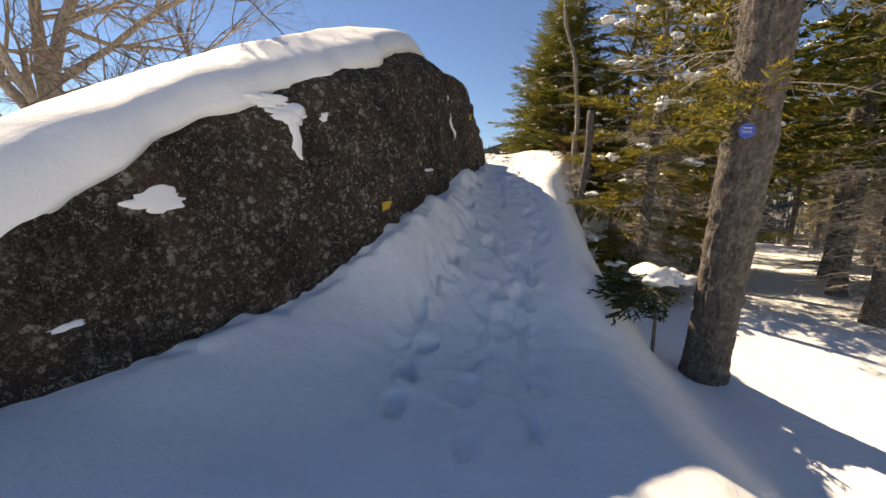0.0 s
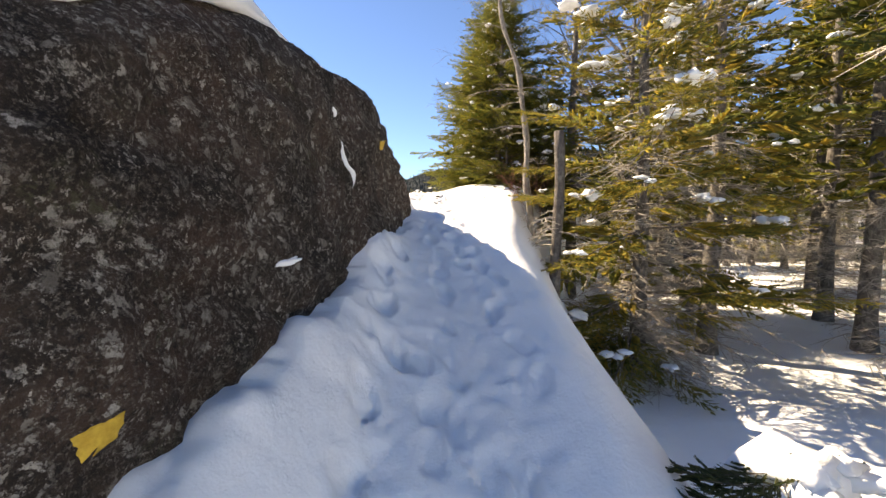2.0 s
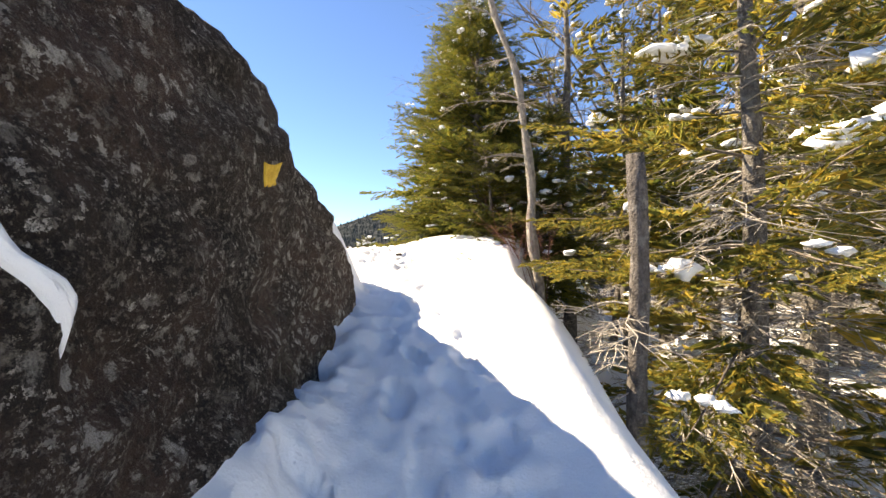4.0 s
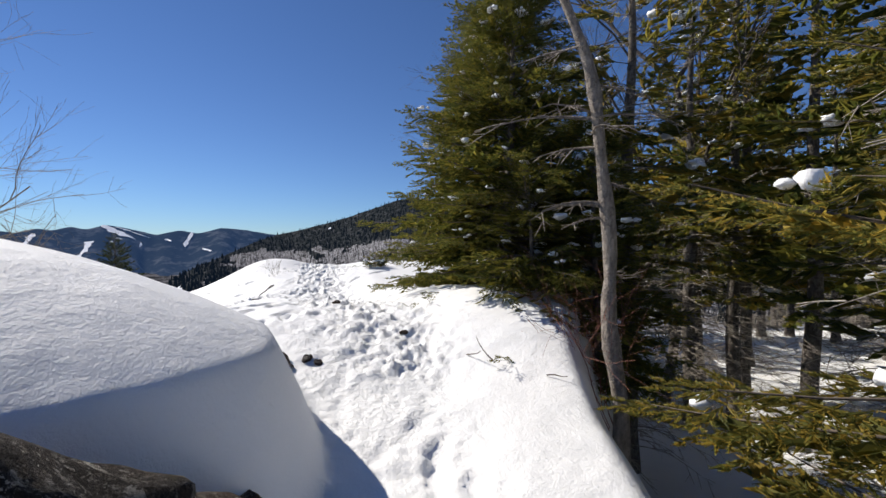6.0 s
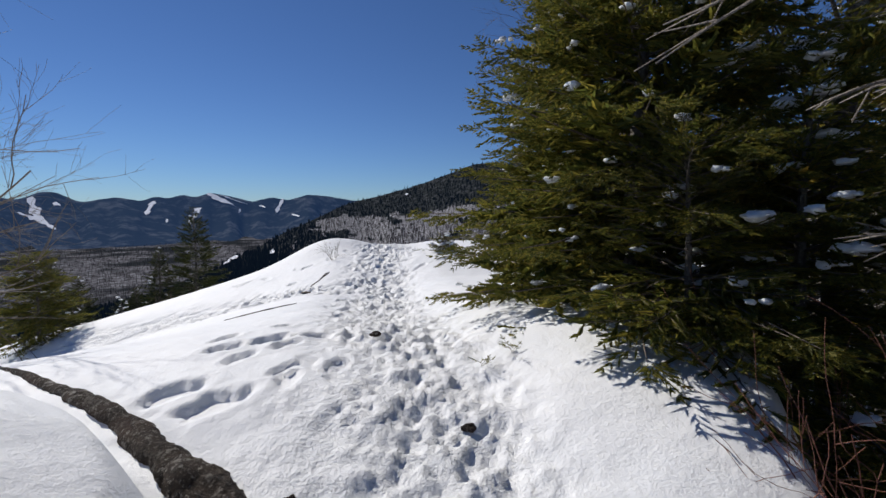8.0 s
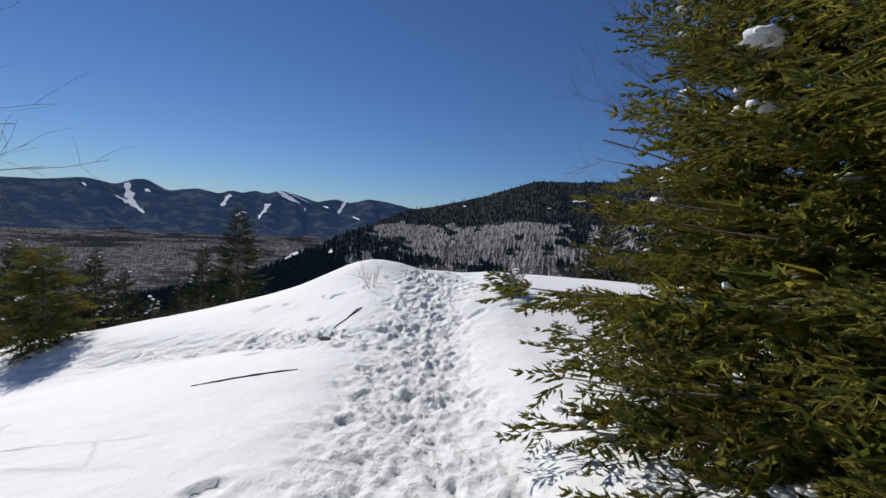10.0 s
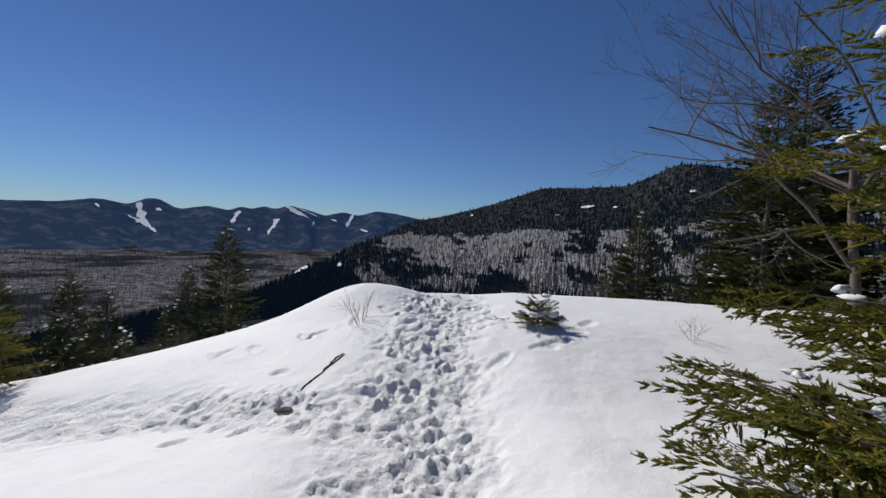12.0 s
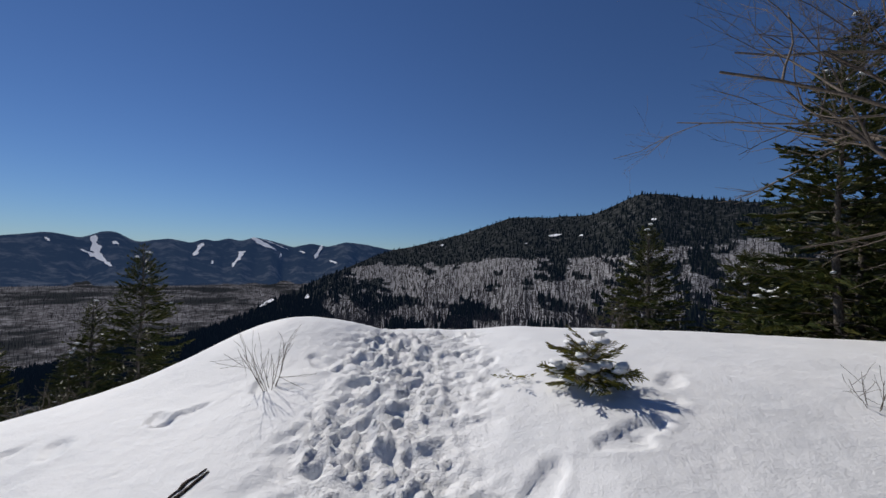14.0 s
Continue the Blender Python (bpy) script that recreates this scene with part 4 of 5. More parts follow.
def big_spruce():
    root = tagged(new("spruce"), "thick grey-barked spruce trunk with one small green bough", "spruce tree")
    root.location = (3.74, 4.85, -0.35)
    zs = np.linspace(0, 7.0, 170)
    th = np.linspace(0, 2 * math.pi, 73)[:-1]
    Z, T = np.meshgrid(zs, th, indexing="ij")
    rr = (0.20 - 0.007 * Z) * (1 + 0.35 * np.exp(-Z * 3.5)) + 0.022 * smooth_noise(T * 0.25 * 6, Z * 2.2, 0.35, 3, 3) + 0.012 * step(-0.15, 0.1, smooth_noise(T * 6, Z * 9, 0.5, 8, 2)) + 0.010 * smooth_noise(T * 12, Z * 22, 0.5, 9, 2)
    rr[:, -6:] = rr[:, -6:] * np.linspace(1, 0, 6) + rr[:, :1] * np.linspace(0, 1, 6)
    bend = lambda z: (-0.232 * z + 0.018 * z * z, -0.47 * z + 0.04 * z * z)
    V = np.stack((bend(Z)[0] + rr * np.cos(T), bend(Z)[1] + rr * np.sin(T), Z), -1)
    mesh_np("trunk", V.reshape(-1, 3), [grid_faces(len(zs), len(th), True)], GREY_BARK, root)
    rng = np.random.RandomState(2)
    heap, wood = Heap(), Heap()
    for k in range(14):
        put_spray(heap, wood, SPRAYS_TIP[k % 4], np.array((-0.62, -1.2, 2.6 + 0.025 * k)), radians(185 + rng.uniform(-80, 70)), 0.15 + rng.normal(0, 0.25), rng.uniform(0.4, 0.75), rng.normal(0, 0.3))
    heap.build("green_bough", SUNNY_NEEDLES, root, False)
    tagged(wood.build("bough_wood", TWIG, root), kind="stuff")
    tw = Heap()
    for k in range(26):
        z = rng.uniform(3.0, 6.5)
        dead_twig(tw, np.array((*bend(z), z)), rng.rand() * 6.28, rng.uniform(0.5, 1.1), rng)
    tagged(tw.build("dead_wood", GREY_TWIG, root), kind="stuff")
    # far boughs high up
    h2, w2 = Heap(), Heap()
    for k in range(40):
        z = rng.uniform(4.2, 7)
        put_spray(h2, w2, SPRAYS_MID[k % 4], np.array((*bend(z), z)), rng.rand() * 6.28, rng.normal(-0.05, 0.15), rng.uniform(0.9, 1.7))
    h2.build("crown", NEEDLES, root, False)
    tagged(w2.build("branch_wood", TWIG, root), kind="stuff")


def trail_marker():
    """A round plastic disc nailed to the trunk, with a ring and bars of small writing."""
    root = tagged(new("trail_marker"), "round blue plastic trail disc nailed to the spruce trunk", "trail marker")
    root.matrix_world = look((2.98, 3.50, 2.24), (2.05, 0.6, 2.0))
    def disc(name, r, z0, z1, mat, parent):
        h = Heap()
        th = np.arange(32) * 2 * math.pi / 32
        ring = lambda rad, z: [(rad * math.cos(t), rad * math.sin(t), z) for t in th]
        h.add(ring(r, z0) + ring(r, z1) + ring(r * 0.97, z1 - 0.002), np.concatenate((grid_faces(2, 32, True), grid_faces(2, 32, True) + 32)))
        h.f.setdefault(32, []).append((np.arange(32) + 64)[None, :])
        return h.build(name, mat, parent, False)
    # the disc faces its own -z
    plate = disc("plate", 0.055, 0.0, -0.006, BLUE, root)
    word = bpy.data.curves.new("word", "FONT")
    word.body, word.size, word.align_x, word.extrude = "TRAIL", 0.028, "CENTER", 0.001
    carrier = bpy.data.objects.new("word", word)
    letters = bpy.data.meshes.new_from_object(carrier)
    bpy.data.objects.remove(carrier)
    letters.materials.clear()
    letters.materials.append(PALE_BLUE)
    text = new("letters", letters)
    text.parent = plate
    text.matrix_local = Matrix.Translation((0, -0.016, -0.008)) @ Matrix.Rotation(math.pi, 4, "Y")
    for y, w in ((0.022, 0.06),):
        h = Heap()
        h.add([(-w / 2, y - 0.004, -0.0085), (w / 2, y - 0.004, -0.0085), (w / 2, y + 0.004, -0.0085), (-w / 2, y + 0.004, -0.0085), (-w / 2, y - 0.004, -0.005), (w / 2, y - 0.004, -0.005), (w / 2, y + 0.004, -0.005), (-w / 2, y + 0.004, -0.005)], [(0, 3, 2, 1), (0, 1, 5, 4), (1, 2, 6, 5), (2, 3, 7, 6), (3, 0, 4, 7)])
        h.build("letter_bar", PALE_BLUE, plate, False)


def dead_tree():
    root = tagged(new("dead_tree"), "bare weathered grey dead spruce leaning over the drift edge", "dead tree")
    root.location = (3.52, 10.05, 0.6)
    ax = lambda z: np.array((0.06 - 0.045 * z - 0.15 * max(z - 2.5, 0) - 0.05 * max(2.2 - z, 0) + 0.05 * math.sin(z * 2.2) + 0.02 * math.sin(z * 5.1), 0.03 * math.sin(z * 3), z))
    zs = np.linspace(0, 6.4, 40)
    limb_tube("trunk", [ax(z) for z in zs], 0.066 * (1 - zs / 7.4) + 0.008 + 0.007 * np.sin(zs * 7) + 0.004 * np.sin(zs * 17), DEAD_WOOD, root, 14)
    rng = np.random.RandomState(9)
    for z, yaw, L, r in ((3.0, 3.4, 0.75, 0.022), (3.6, 3.25, 0.85, 0.013), (3.65, 3.6, 0.7, 0.011), (3.4, 2.9, 0.5, 0.01), (3.85, 0.1, 0.5, 0.01), (3.15, 0.1, 0.22, 0.02), (2.9, 3.3, 0.35, 0.012), (4.1, 2.7, 0.5, 0.01), (4.6, 3.6, 0.6, 0.01), (5.1, 0.4, 0.5, 0.009), (3.5, 4.2, 0.5, 0.01), (2.5, 0.9, 0.5, 0.01), (3.6, 5.3, 0.5, 0.009)):
        h = Heap()
        dead_twig(h, ax(z), yaw, L, rng, 0.3, 6, r * 1.3)
        h.build("branch", DEAD_WOOD, root)


def stump():
    root = tagged(new("snag"), "broken grey standing snag among grey twigs", "dead tree")
    root.location = (3.05, 7.8, -0.1)
    zs = np.linspace(0, 3.2, 16)
    limb_tube("trunk", [(0.02 * math.sin(z * 3), 0, z) for z in zs], 0.068 - 0.01 * zs / 3 + 0.004 * np.sin(zs * 9), GREY_BARK, root, 10)
    rng = np.random.RandomState(19)
    h = Heap()
    for k in range(26):
        dead_twig(h, np.array((0, 0, rng.uniform(0.9, 2.3))), rng.rand() * 6.28, rng.uniform(0.25, 0.6), rng)
    tagged(h.build("dead_wood", GREY_TWIG, root), kind="stuff")


def low_bough():
    """The snow-laden lowest bough beside the thick trunk."""
    root = tagged(new("fir_sapling"), "dark fir sapling weighed down by a snow lump", "fir sapling")
    root.location = (2.95, 4.65, 0.4)
    heap, wood = Heap(), Heap()
    rng = np.random.RandomState(6)
    for k in range(13):
        put_spray(heap, wood, SPRAYS_FINE[k % 4], np.array((0.1 - 0.04 * (k % 4), -0.08, 0.14 + 0.03 * k)), radians(195 + rng.uniform(-75, 60)), rng.normal(-0.02, 0.12), rng.uniform(0.5, 0.85), rng.normal(0, 0.2))
    wood.tube([(0.14, 0.02, -0.9), (0.1, 0, 0.0), (0.03, -0.05, 0.5)], (0.022, 0.018, 0.008), 6)
    heap.build("needles", SHADED_NEEDLES, root, False)
    tagged(wood.build("branch_wood", TWIG, root), kind="stuff")
    lump = Heap()
    snow_lump(lump, np.array((0.0, 0.0, 0.5)), 0.2, rng, 0.6)
    snow_clump(lump, np.array((0.16, 0.02, 0.5)), 0.2, rng, 0.5)
    snow_clump(lump, np.array((-0.1, -0.05, 0.46)), 0.16, rng, 0.5)
    lump.build("snow_lump", CAP_SNOW, root)


big_spruce()
trail_marker()
dead_tree()
stump()
low_bough()
spruce("spruce", "tall young fir with green boughs down to the snow", 3.75, 13.0, 4.9, 1.95, 0.08, low=0.3, skirt=0.88, sprays=SPRAYS_FINE, seed=3, density=1.05, lumps=130, z0=2.2, lump_size=0.075)
spruce("spruce", "bushy dark fir with low boughs lying on the snow", 3.9, 14.4, 5.0, 1.75, 0.08, low=0.1, sprays=SPRAYS_FINE, seed=8, skirt=1.22, density=1.35, lumps=170, lump_size=0.078, z0=2.35)
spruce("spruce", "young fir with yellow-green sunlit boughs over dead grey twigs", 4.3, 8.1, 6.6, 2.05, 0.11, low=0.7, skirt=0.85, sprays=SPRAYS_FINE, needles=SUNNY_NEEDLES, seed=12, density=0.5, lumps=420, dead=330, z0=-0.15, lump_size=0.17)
spruce("spruce", "dark dense fir standing behind the drift edge", 4.45, 11.95, 3.0, 1.0, 0.05, low=0.1, sprays=SPRAYS_FINE, seed=21, skirt=1.0, density=0.9, lumps=24, lump_size=0.1, z0=1.75)
spruce("spruce", "low young fir spreading boughs over the snow bank", 3.6, 11.95, 1.8, 1.0, 0.03, low=0.35, sprays=SPRAYS_FINE, seed=33, skirt=0.95, density=0.95, lumps=9, lump_size=0.08, z0=2.35)
spots = ((6.0, 8.9, 9, 1.6), (6.6, 10.2, 9, 1.7), (9.4, 10.1, 10, 2.0), (5.4, 12.7, 8.5, 1.8), (7.2, 6.6, 9, 1.8), (7.9, 14.4, 9, 1.8), (11.5, 12.2, 10, 2), (10.8, 7.6, 10, 2), (14.2, 14.3, 11, 2.0), (13.1, 10.0, 10, 2), (16.0, 11.5, 11, 2.2), (9.5, 16.0, 9, 1.8), (12.5, 17.5, 9, 2), (17, 17, 11, 2.2), (20, 13, 12, 2.4), (7.6, 17.5, 6, 1.6), (16, 7, 11, 2.2), (12.5, 4.5, 10, 2.1), (21, 8, 12, 2.4), (24, 17, 12, 2.4), (18, 3, 11, 2.2), (9.2, 4.4, 9, 1.9), (26, 11, 12, 2.4), (22, 21, 12, 2.4), (9.0, 14.5, 10, 1.9), (9.0, 13.0, 10, 1.9), (10.4, 15.6, 10, 1.9), (12.0, 8.2, 10, 2.0), (8.2, 8.4, 9, 1.8), (14.5, 12.4, 10, 2.0))
for k, (x, y, h, r) in enumerate(spots):
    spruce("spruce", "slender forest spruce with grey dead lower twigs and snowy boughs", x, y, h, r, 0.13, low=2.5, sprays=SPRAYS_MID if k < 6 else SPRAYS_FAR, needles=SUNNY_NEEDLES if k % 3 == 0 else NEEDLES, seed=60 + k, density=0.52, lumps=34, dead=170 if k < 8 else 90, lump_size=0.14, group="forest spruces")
rng = np.random.RandomState(44)
far_pick = [o for o in scene.objects if o.get("group") == "forest spruces"][9:19]
for k in range(80):
    a, d = radians(rng.uniform(2, 88)), rng.uniform(16, 46)
    x, y = 4 + d * math.sin(a) * 1.1, 4 + d * math.cos(a) * 0.75
    if x < 9 + 0.35 * max(y - 12, 0):
        continue
    copy_thing(far_pick[k % 10], pose(x, y, ground_z(x, y) - 0.1, 0, 0, rng.uniform(0, 360)))
# open crest: firs past the end of the trail
for k, (x, y, z, h, r) in enumerate(((-8.5, 28.5, -2.2, 6.0, 1.7), (-10.3, 28.8, -2.2, 4.2, 1.1), (-13.5, 27.0, -3.5, 5.2, 1.5), (-16.5, 27.0, -4, 5.4, 1.5), (-12.0, 23.0, -2.6, 3.2, 1.1), (-15.0, 24.0, -4.0, 4.6, 1.4), (-18, 25, -5, 6, 1.6), (-14.5, 29.5, -4, 4.6, 1.4), (-12.2, 30, -4, 4.0, 1.3), (-19.5, 29, -5, 6.5, 1.7), (-10.0, 31, -4, 4.4, 1.3), (-9.0, 24.5, -1.5, 2.0, 0.8), (-6.5, 26.5, -1.8, 2.2, 0.9), (-11.5, 25.5, -2.4, 2.6, 1.0), (6.25, 28, 0.3, 4.4, 1.6), (8.3, 27, 0.5, 3.6, 1.5), (9.5, 24.5, 1.2, 4.5, 1.6), (7.4, 23.3, 1.0, 6.4, 1.9), (8.5, 24.1, 1.0, 7.5, 2.1), (10.5, 26.5, 0.5, 4.5, 1.6), (12.5, 23.0, 1.0, 7.0, 1.9), (7.2, 24.5, 1.2, 2.0, 1.2))):
    spruce("fir", "green fir on the crest, coloured dark as if backlit, with flecks of snow", x, y, h, r, 0.08, z0=z, low=0.3, sprays=SPRAYS_CREST, needles=SHADED_NEEDLES, seed=160 + k, density=1.25, lumps=14, lump_size=0.06, group="crest firs", category="fir tree")

spruce("fir", "small green fir at the foot of the snowy slope", -7.4, 19.4, 2.1, 0.9, 0.03, low=0.1, sprays=SPRAYS_FINE, needles=NEEDLES, seed=201, density=1.0, lumps=6, lump_size=0.06, category="fir tree")
bare_tree("birch", "leafless pale tan birch with forked limbs behind the boulder", (-5.6, 7.0, 0.0), (((0, 0, 0), (0.05, 0, 1), 3.2, 0.2), ((0.1, 0, 2.4), (0.8, 0.5, 0.5), 2.8, 0.1), ((0, 0, 2.6), (-0.4, 0.2, 1), 2.8, 0.11), ((0.05, 0, 2.9), (0.35, 0.1, 1), 2.8, 0.1), ((0, 0, 2.3), (-0.9, 0.2, 0.7), 2.5, 0.09), ((0.1, 0, 2.7), (1, 0.2, 0.35), 3.2, 0.06), ((0.1, 0, 2.9), (0.9, -0.1, 0.62), 3.2, 0.06), ((0, 0, 2.0), (0.7, -0.2, 0.3), 1.8, 0.04)), BIRCH, 3, 4, "birch tree")
bare_tree("birch", "leafless grey birch with fine upright twigs", (-4.45, 14.2, 0.5), (((0, 0, 0), (0.1, 0, 1), 3.0, 0.07), ((0.1, 0, 2.5), (1.0, -0.1, 0.75), 1.9, 0.018), ((0.2, 0, 2.9), (0.7, 0, 0.8), 2.1, 0.016), ((0.1, 0, 2.8), (0.35, 0.2, 1), 2.6, 0.018), ((0.1, 0, 2.8), (0.6, -0.2, 1), 2.3, 0.016), ((0.1, 0, 2.9), (0.9, -0.2, 1.3), 2.6, 0.016), ((0.1, 0, 2.6), (1.0, 0.15, 0.45), 1.6, 0.014)), TWIG, 7, 3, "birch tree")
bare_tree("birch", "tall leafless grey birch with dark upper limbs", (8.2, 15.45, -0.2), (((0, 0, 0), (-0.03, 0, 1), 8.4, 0.10), ((-0.1, 0, 4.6), (-0.9, -0.3, 0.75), 3.2, 0.035), ((-0.1, 0, 5.4), (-1, 0.1, 0.6), 3.4, 0.032), ((-0.15, 0, 5.0), (0.7, -0.3, 0.9), 2.6, 0.028), ((-0.2, 0, 6.2), (-0.7, -0.4, 0.9), 3.0, 0.03), ((-0.2, 0, 6.6), (0.6, 0.2, 1), 2.4, 0.024), ((-0.1, 0, 4.2), (-1, 0, 0.45), 2.4, 0.024)), GREY_BARK, 17, 4, "birch tree", TWIG)
bare_tree("birch", "leafless birch reaching bare twigs over the firs", (7.3, 20.4, 1.5), (((0, 0, 0), (0.0, 0, 1), 4.2, 0.09), ((0, 0, 3.2), (-1, -0.05, 0.22), 3.6, 0.03), ((0, 0, 3.6), (-1, -0.1, 0.4), 3.6, 0.028), ((0, 0, 3.9), (-0.8, 0, 0.6), 3.2, 0.026), ((0, 0, 3.1), (-1, -0.25, 0.05), 3.0, 0.024), ((0, 0, 4.0), (-0.4, 0, 1.0), 2.6, 0.026)), TWIG, 13, 4, "birch tree")
for k in range(9):
    x, y = ((-11.0, 23.0), (-9.6, 22.4), (-13.2, 23.4), (-8.2, 25.2), (-7.2, 24.4), (-14.6, 24.2), (-10.4, 26.4), (4.6, 26.0), (9.4, 22.0))[k]
    bare_tree("shrub", "leafless brown shrub on the snowy slope", (x, y, ground_z(x, y) - 0.05), [((0.1 * math.cos(a), 0.1 * math.sin(a), 0), (0.4 * math.cos(a), 0.4 * math.sin(a), 1), 0.9, 0.012) for a in (0, 1.3, 2.5, 3.8, 5.0)], TWIG, 30 + k, 2, "shrub")

# ---- small things on the snow ----


def stone(name, label, x, y, size, seed, sink=0.3, squash=(1, 1, 1), turn=0.0, mat=None):
    """A broken stone, faceted and rough, sunk in the snow."""
    bm = bmesh.new()
    bmesh.ops.create_icosphere(bm, subdivisions=4, radius=1.0)
    for v in bm.verts:
        d = 1 + 0.35 * noise.fractal(v.co * 1.1 + Vector((seed * 7.1, 0, 0)), 1.0, 2.0, 5) + 0.05 * noise.fractal(v.co * 6, 1.0, 2.0, 3)
        v.co = Vector((v.co.x * squash[0], v.co.y * squash[1], v.co.z * squash[2])) * d * size
    me = bpy.data.meshes.new(name)
    bm.to_mesh(me)
    bm.free()
    me.materials.append(mat or ROCK)
    for p in me.polygons:
        p.use_smooth = True
    ob = new(name, me)
    ob.matrix_world = pose(x, y, ground_z(x, y) + size * squash[2] * (1 - 2 * sink), 0, 0, turn)
    return tagged(ob, label, "rock")


def rock_ledge():
    """A long low rib of bedrock bared along the rim of the snow mound."""
    line = ((-1.75, 12.7, 0.02), (-0.78, 12.0, 0.04), (-0.16, 11.6, 0.055), (0.29, 11.3, 0.07), (0.58, 11.08, 0.085), (0.86, 10.87, 0.10), (1.04, 10.73, 0.10), (1.15, 10.62, 0.04))
    t = np.linspace(0, len(line) - 1, 110)
    px, py, pr = (np.interp(t, np.arange(len(line)), [q[k] for q in line]) for k in range(3))
    v = []
    for x, y, r in zip(px, py, pr):
        z = ground_z(x, y)
        for k in range(20):
            a = 2 * math.pi * k / 20
            q = Vector((math.cos(a) * 0.42, math.cos(a) * 0.9, math.sin(a) * 0.75)) * r
            w = 1 + 0.35 * noise.fractal((Vector((x, y, 0)) + q) * 4.0, 1.0, 2.0, 5) + 0.22 * noise.fractal((Vector((x, y, 0)) + q) * 19.0, 1.0, 2.0, 3)
            v.append((x + q.x * w, y + q.y * w, z + q.z * w))
    tagged(mesh_np("rock", v, [grid_faces(110, 20, True)], ROCK), "long dark brown rock rib bared along the snow mound", "rock")


rock_ledge()
stone("rock", "small dark stone in the trodden snow", 1.33, 10.76, 0.035, 3, 0.42, (0.9, 1.3, 0.8))
stone("rock", "small dark stone in the trodden snow", 1.25, 10.80, 0.045, 4, 0.42, (0.6, 1.5, 0.8), -25)
stone("rock", "brown stone kicked bare in the trail", 2.07, 11.28, 0.03, 5, 0.4, (1.4, 0.9, 0.8))
stone("rock", "little dark stone in the trail", 1.40, 12.66, 0.03, 6, 0.3, (1.5, 1, 0.8))
stone("bark_slab", "broken brown slab of bark lying in snow", -0.42, 17.0, 0.06, 9, 0.3, (1.4, 0.7, 0.35), 30, TWIG)


def stick(label, pts, r, mat=None):
    h = Heap()
    h.tube(pts, np.linspace(r, r * 0.4, len(pts)), 6)
    return tagged(h.build("stick", mat or TWIG), label, "stick")


for x, y, dx, dy, dz in ((2.50, 10.62, 0.06, -0.18, 0.05), (2.66, 10.42, -0.10, 0.14, 0.08), (2.95, 10.1, 0.11, -0.10, 0.02), (3.3, 17.2, 0.35, -0.2, 0.02)):
    z = ground_z(x, y)
    stick("thin dark twig lying on the snow", [(x + dx * t, y + dy * t, ground_z(x + dx * t, y + dy * t) + 0.01 + dz * t * t * 2 + 0.01 * math.sin(5 * t)) for t in np.linspace(0, 1, 6)], 0.006)


def rock_edge(x0, y0, x1, y1, thick, seed):
    """A thin ragged edge of bedrock just showing through the snow."""
    t = np.linspace(0, 1, 24)
    px = x0 + (x1 - x0) * t + 0.02 * smooth_noise(t, t * 0, 0.2, seed, 3)
    py = y0 + (y1 - y0) * t + 0.02 * smooth_noise(t, t * 0, 0.2, seed + 1, 3)
    h = Heap()
    h.tube([(x, y, ground_z(x, y) + 0.002) for x, y in zip(px, py)], 0.004 + thick * np.sin(np.linspace(0.1, 3.0, 24)) ** 0.7 * (0.75 + 0.5 * smooth_noise(t, t * 0, 0.12, seed + 2, 2)), 8)
    tagged(h.build("rock", ROCK), "thin dark edge of bedrock showing through snow", "rock")


rock_edge(-0.47, 17.42, -0.26, 18.28, 0.017, 5)
rock_edge(-0.37, 18.05, -0.30, 18.3, 0.012, 8)
rock_edge(-1.0, 15.1, -0.1, 15.38, 0.014, 11)


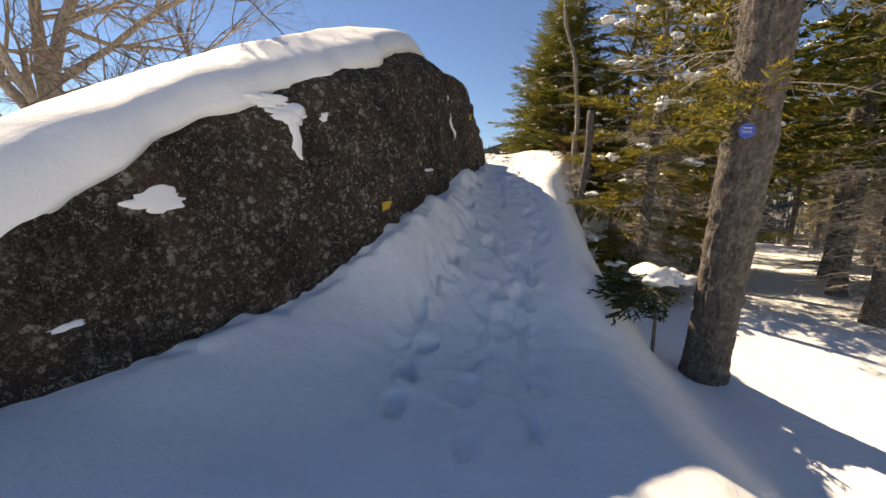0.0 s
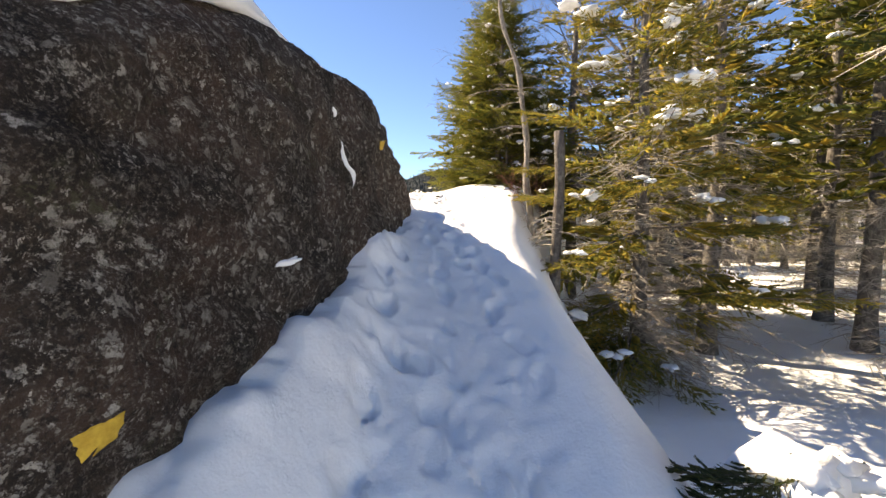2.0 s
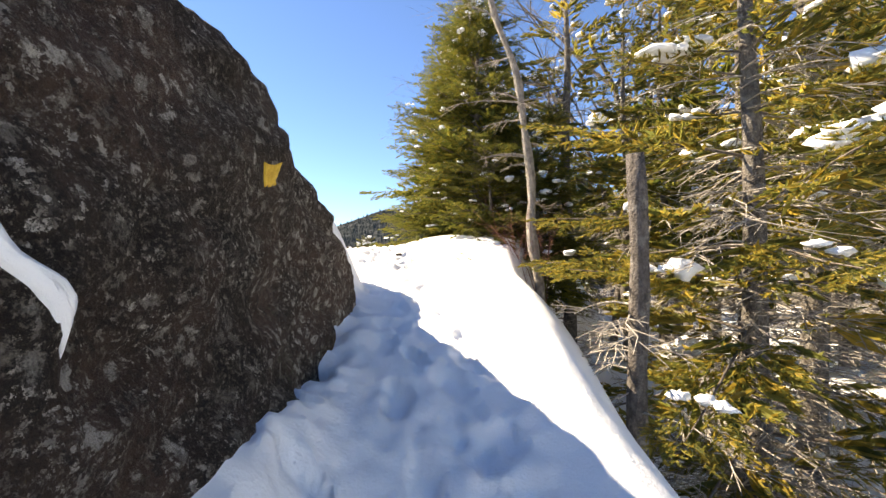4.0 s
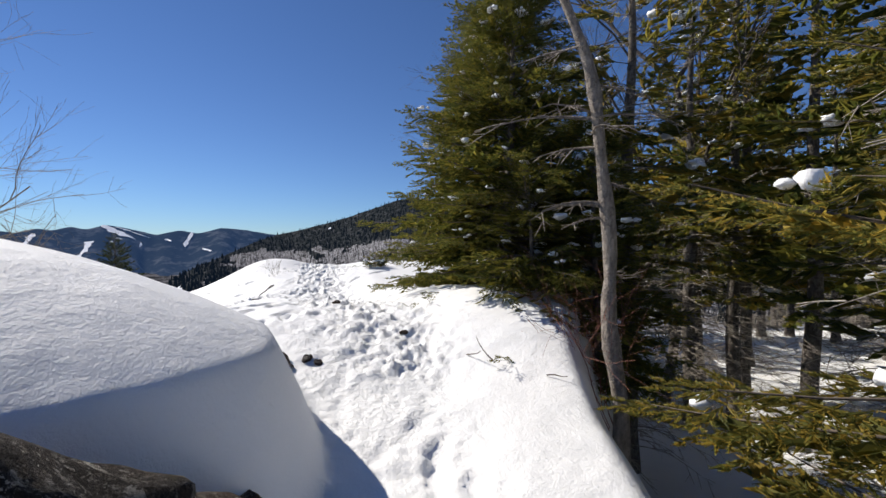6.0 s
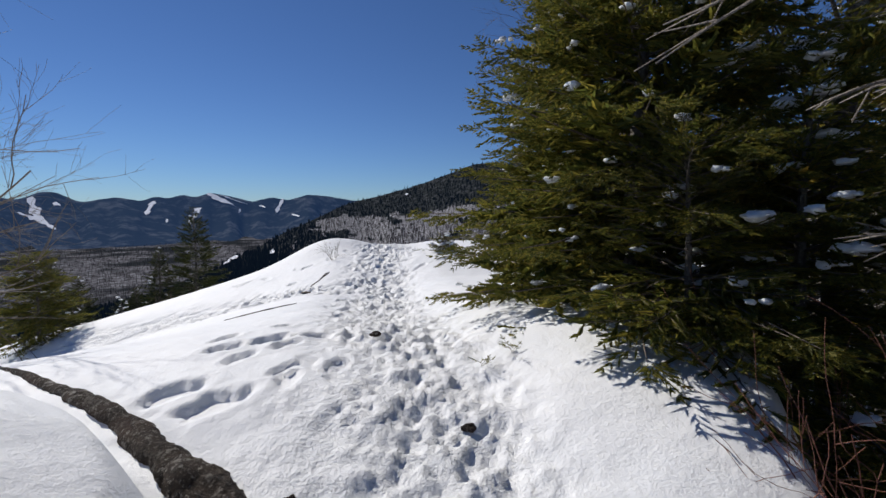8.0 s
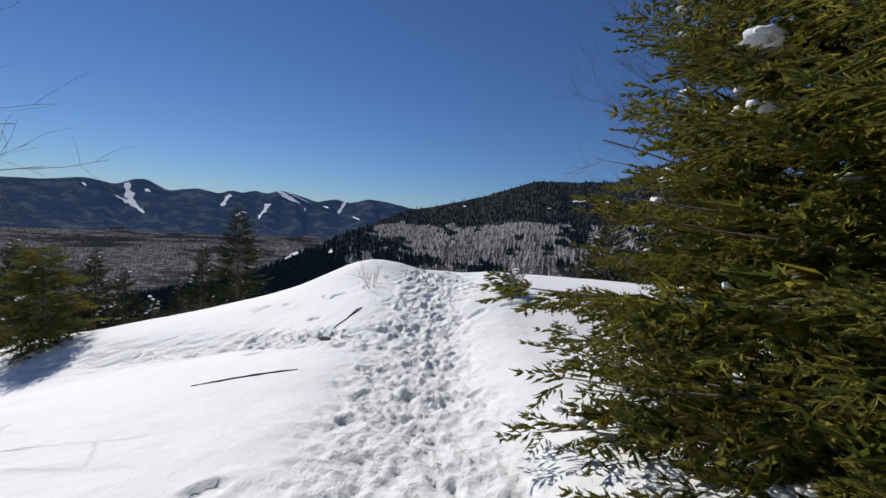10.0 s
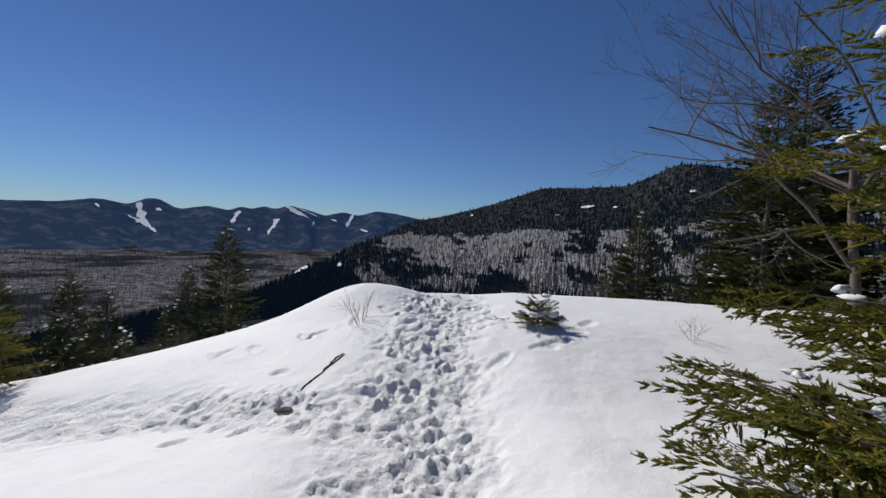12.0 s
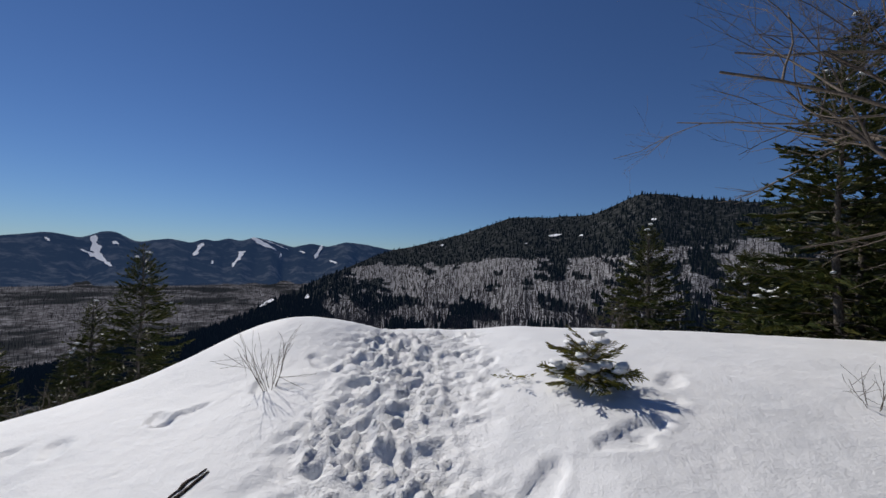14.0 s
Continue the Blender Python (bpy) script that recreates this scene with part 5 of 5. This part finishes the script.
def frond(x, y, n, size, label, seed, mat=None, up=0.15, name="fir_sprig"):
    rng = np.random.RandomState(seed)
    root = tagged(new(name), label, "fir sprig")
    root.location = (x, y, ground_z(x, y))
    heap, wood = Heap(), Heap()
    for k in range(n):
        put_spray(heap, wood, SPRAYS_SPRIG[k % 4], np.array((0, 0, 0.02 + 0.05 * k / n)), 6.28 * k / n + rng.normal(0, 0.4), up + rng.normal(0, 0.15), size * rng.uniform(0.7, 1.2))
    heap.build("needles", mat or NEEDLES, root, False)
    tagged(wood.build("branch_wood", TWIG, root), kind="stuff")
    return root


frond(2.74, 10.32, 4, 0.17, "small green fir sprig lying on the snow", 1)
frond(2.20, 11.85, 4, 0.12, "small green fir seedling poking up beside the trail", 2, None, 0.7)
frond(2.42, 11.95, 4, 0.14, "low green fir tip beside the trail", 3, None, 0.5)
frond(1.62, 19.35, 4, 0.16, "small green fir tip in the snow", 4, None, 0.3)


def baby_fir():
    spruce("fir_sapling", "knee-high fir sapling loaded with snow beside the trail", 2.15, 19.25, 0.4, 0.44, 0.015, low=0.05, sprays=SPRAYS_FINE, seed=77, density=1.8, lumps=9, lump_size=0.07, category="fir sapling")


baby_fir()
for k, (x, y, n, L) in enumerate(((-0.43, 19.42, 9, 0.45), (4.15, 19.05, 4, 0.28))):
    bare_tree("shrub", "small leafless twiggy shrub poking out of the snow", (x, y, ground_z(x, y) - 0.03), [((0.03 * math.cos(a), 0.03 * math.sin(a), 0), (0.6 * math.cos(a), 0.6 * math.sin(a), 1), L, 0.004) for a in np.arange(n) * 6.28 / n], TWIG, 50 + k, 1, "shrub")
for k, (x, y) in enumerate(((3.75, 10.5), (3.9, 10.95))):
    bare_tree("shrub", "leafless reddish shrub at the drift edge", (x, y, 1.75), [((0.05 * math.cos(a), 0.05 * math.sin(a), 0), (0.5 * math.cos(a) - 0.3, 0.35 * math.sin(a), 1.3), 1.2, 0.0055) for a in (0.4, 1.9, 3.1, 4.4)], RED_TWIG, 70 + k, 2, "shrub", RED_TWIG)
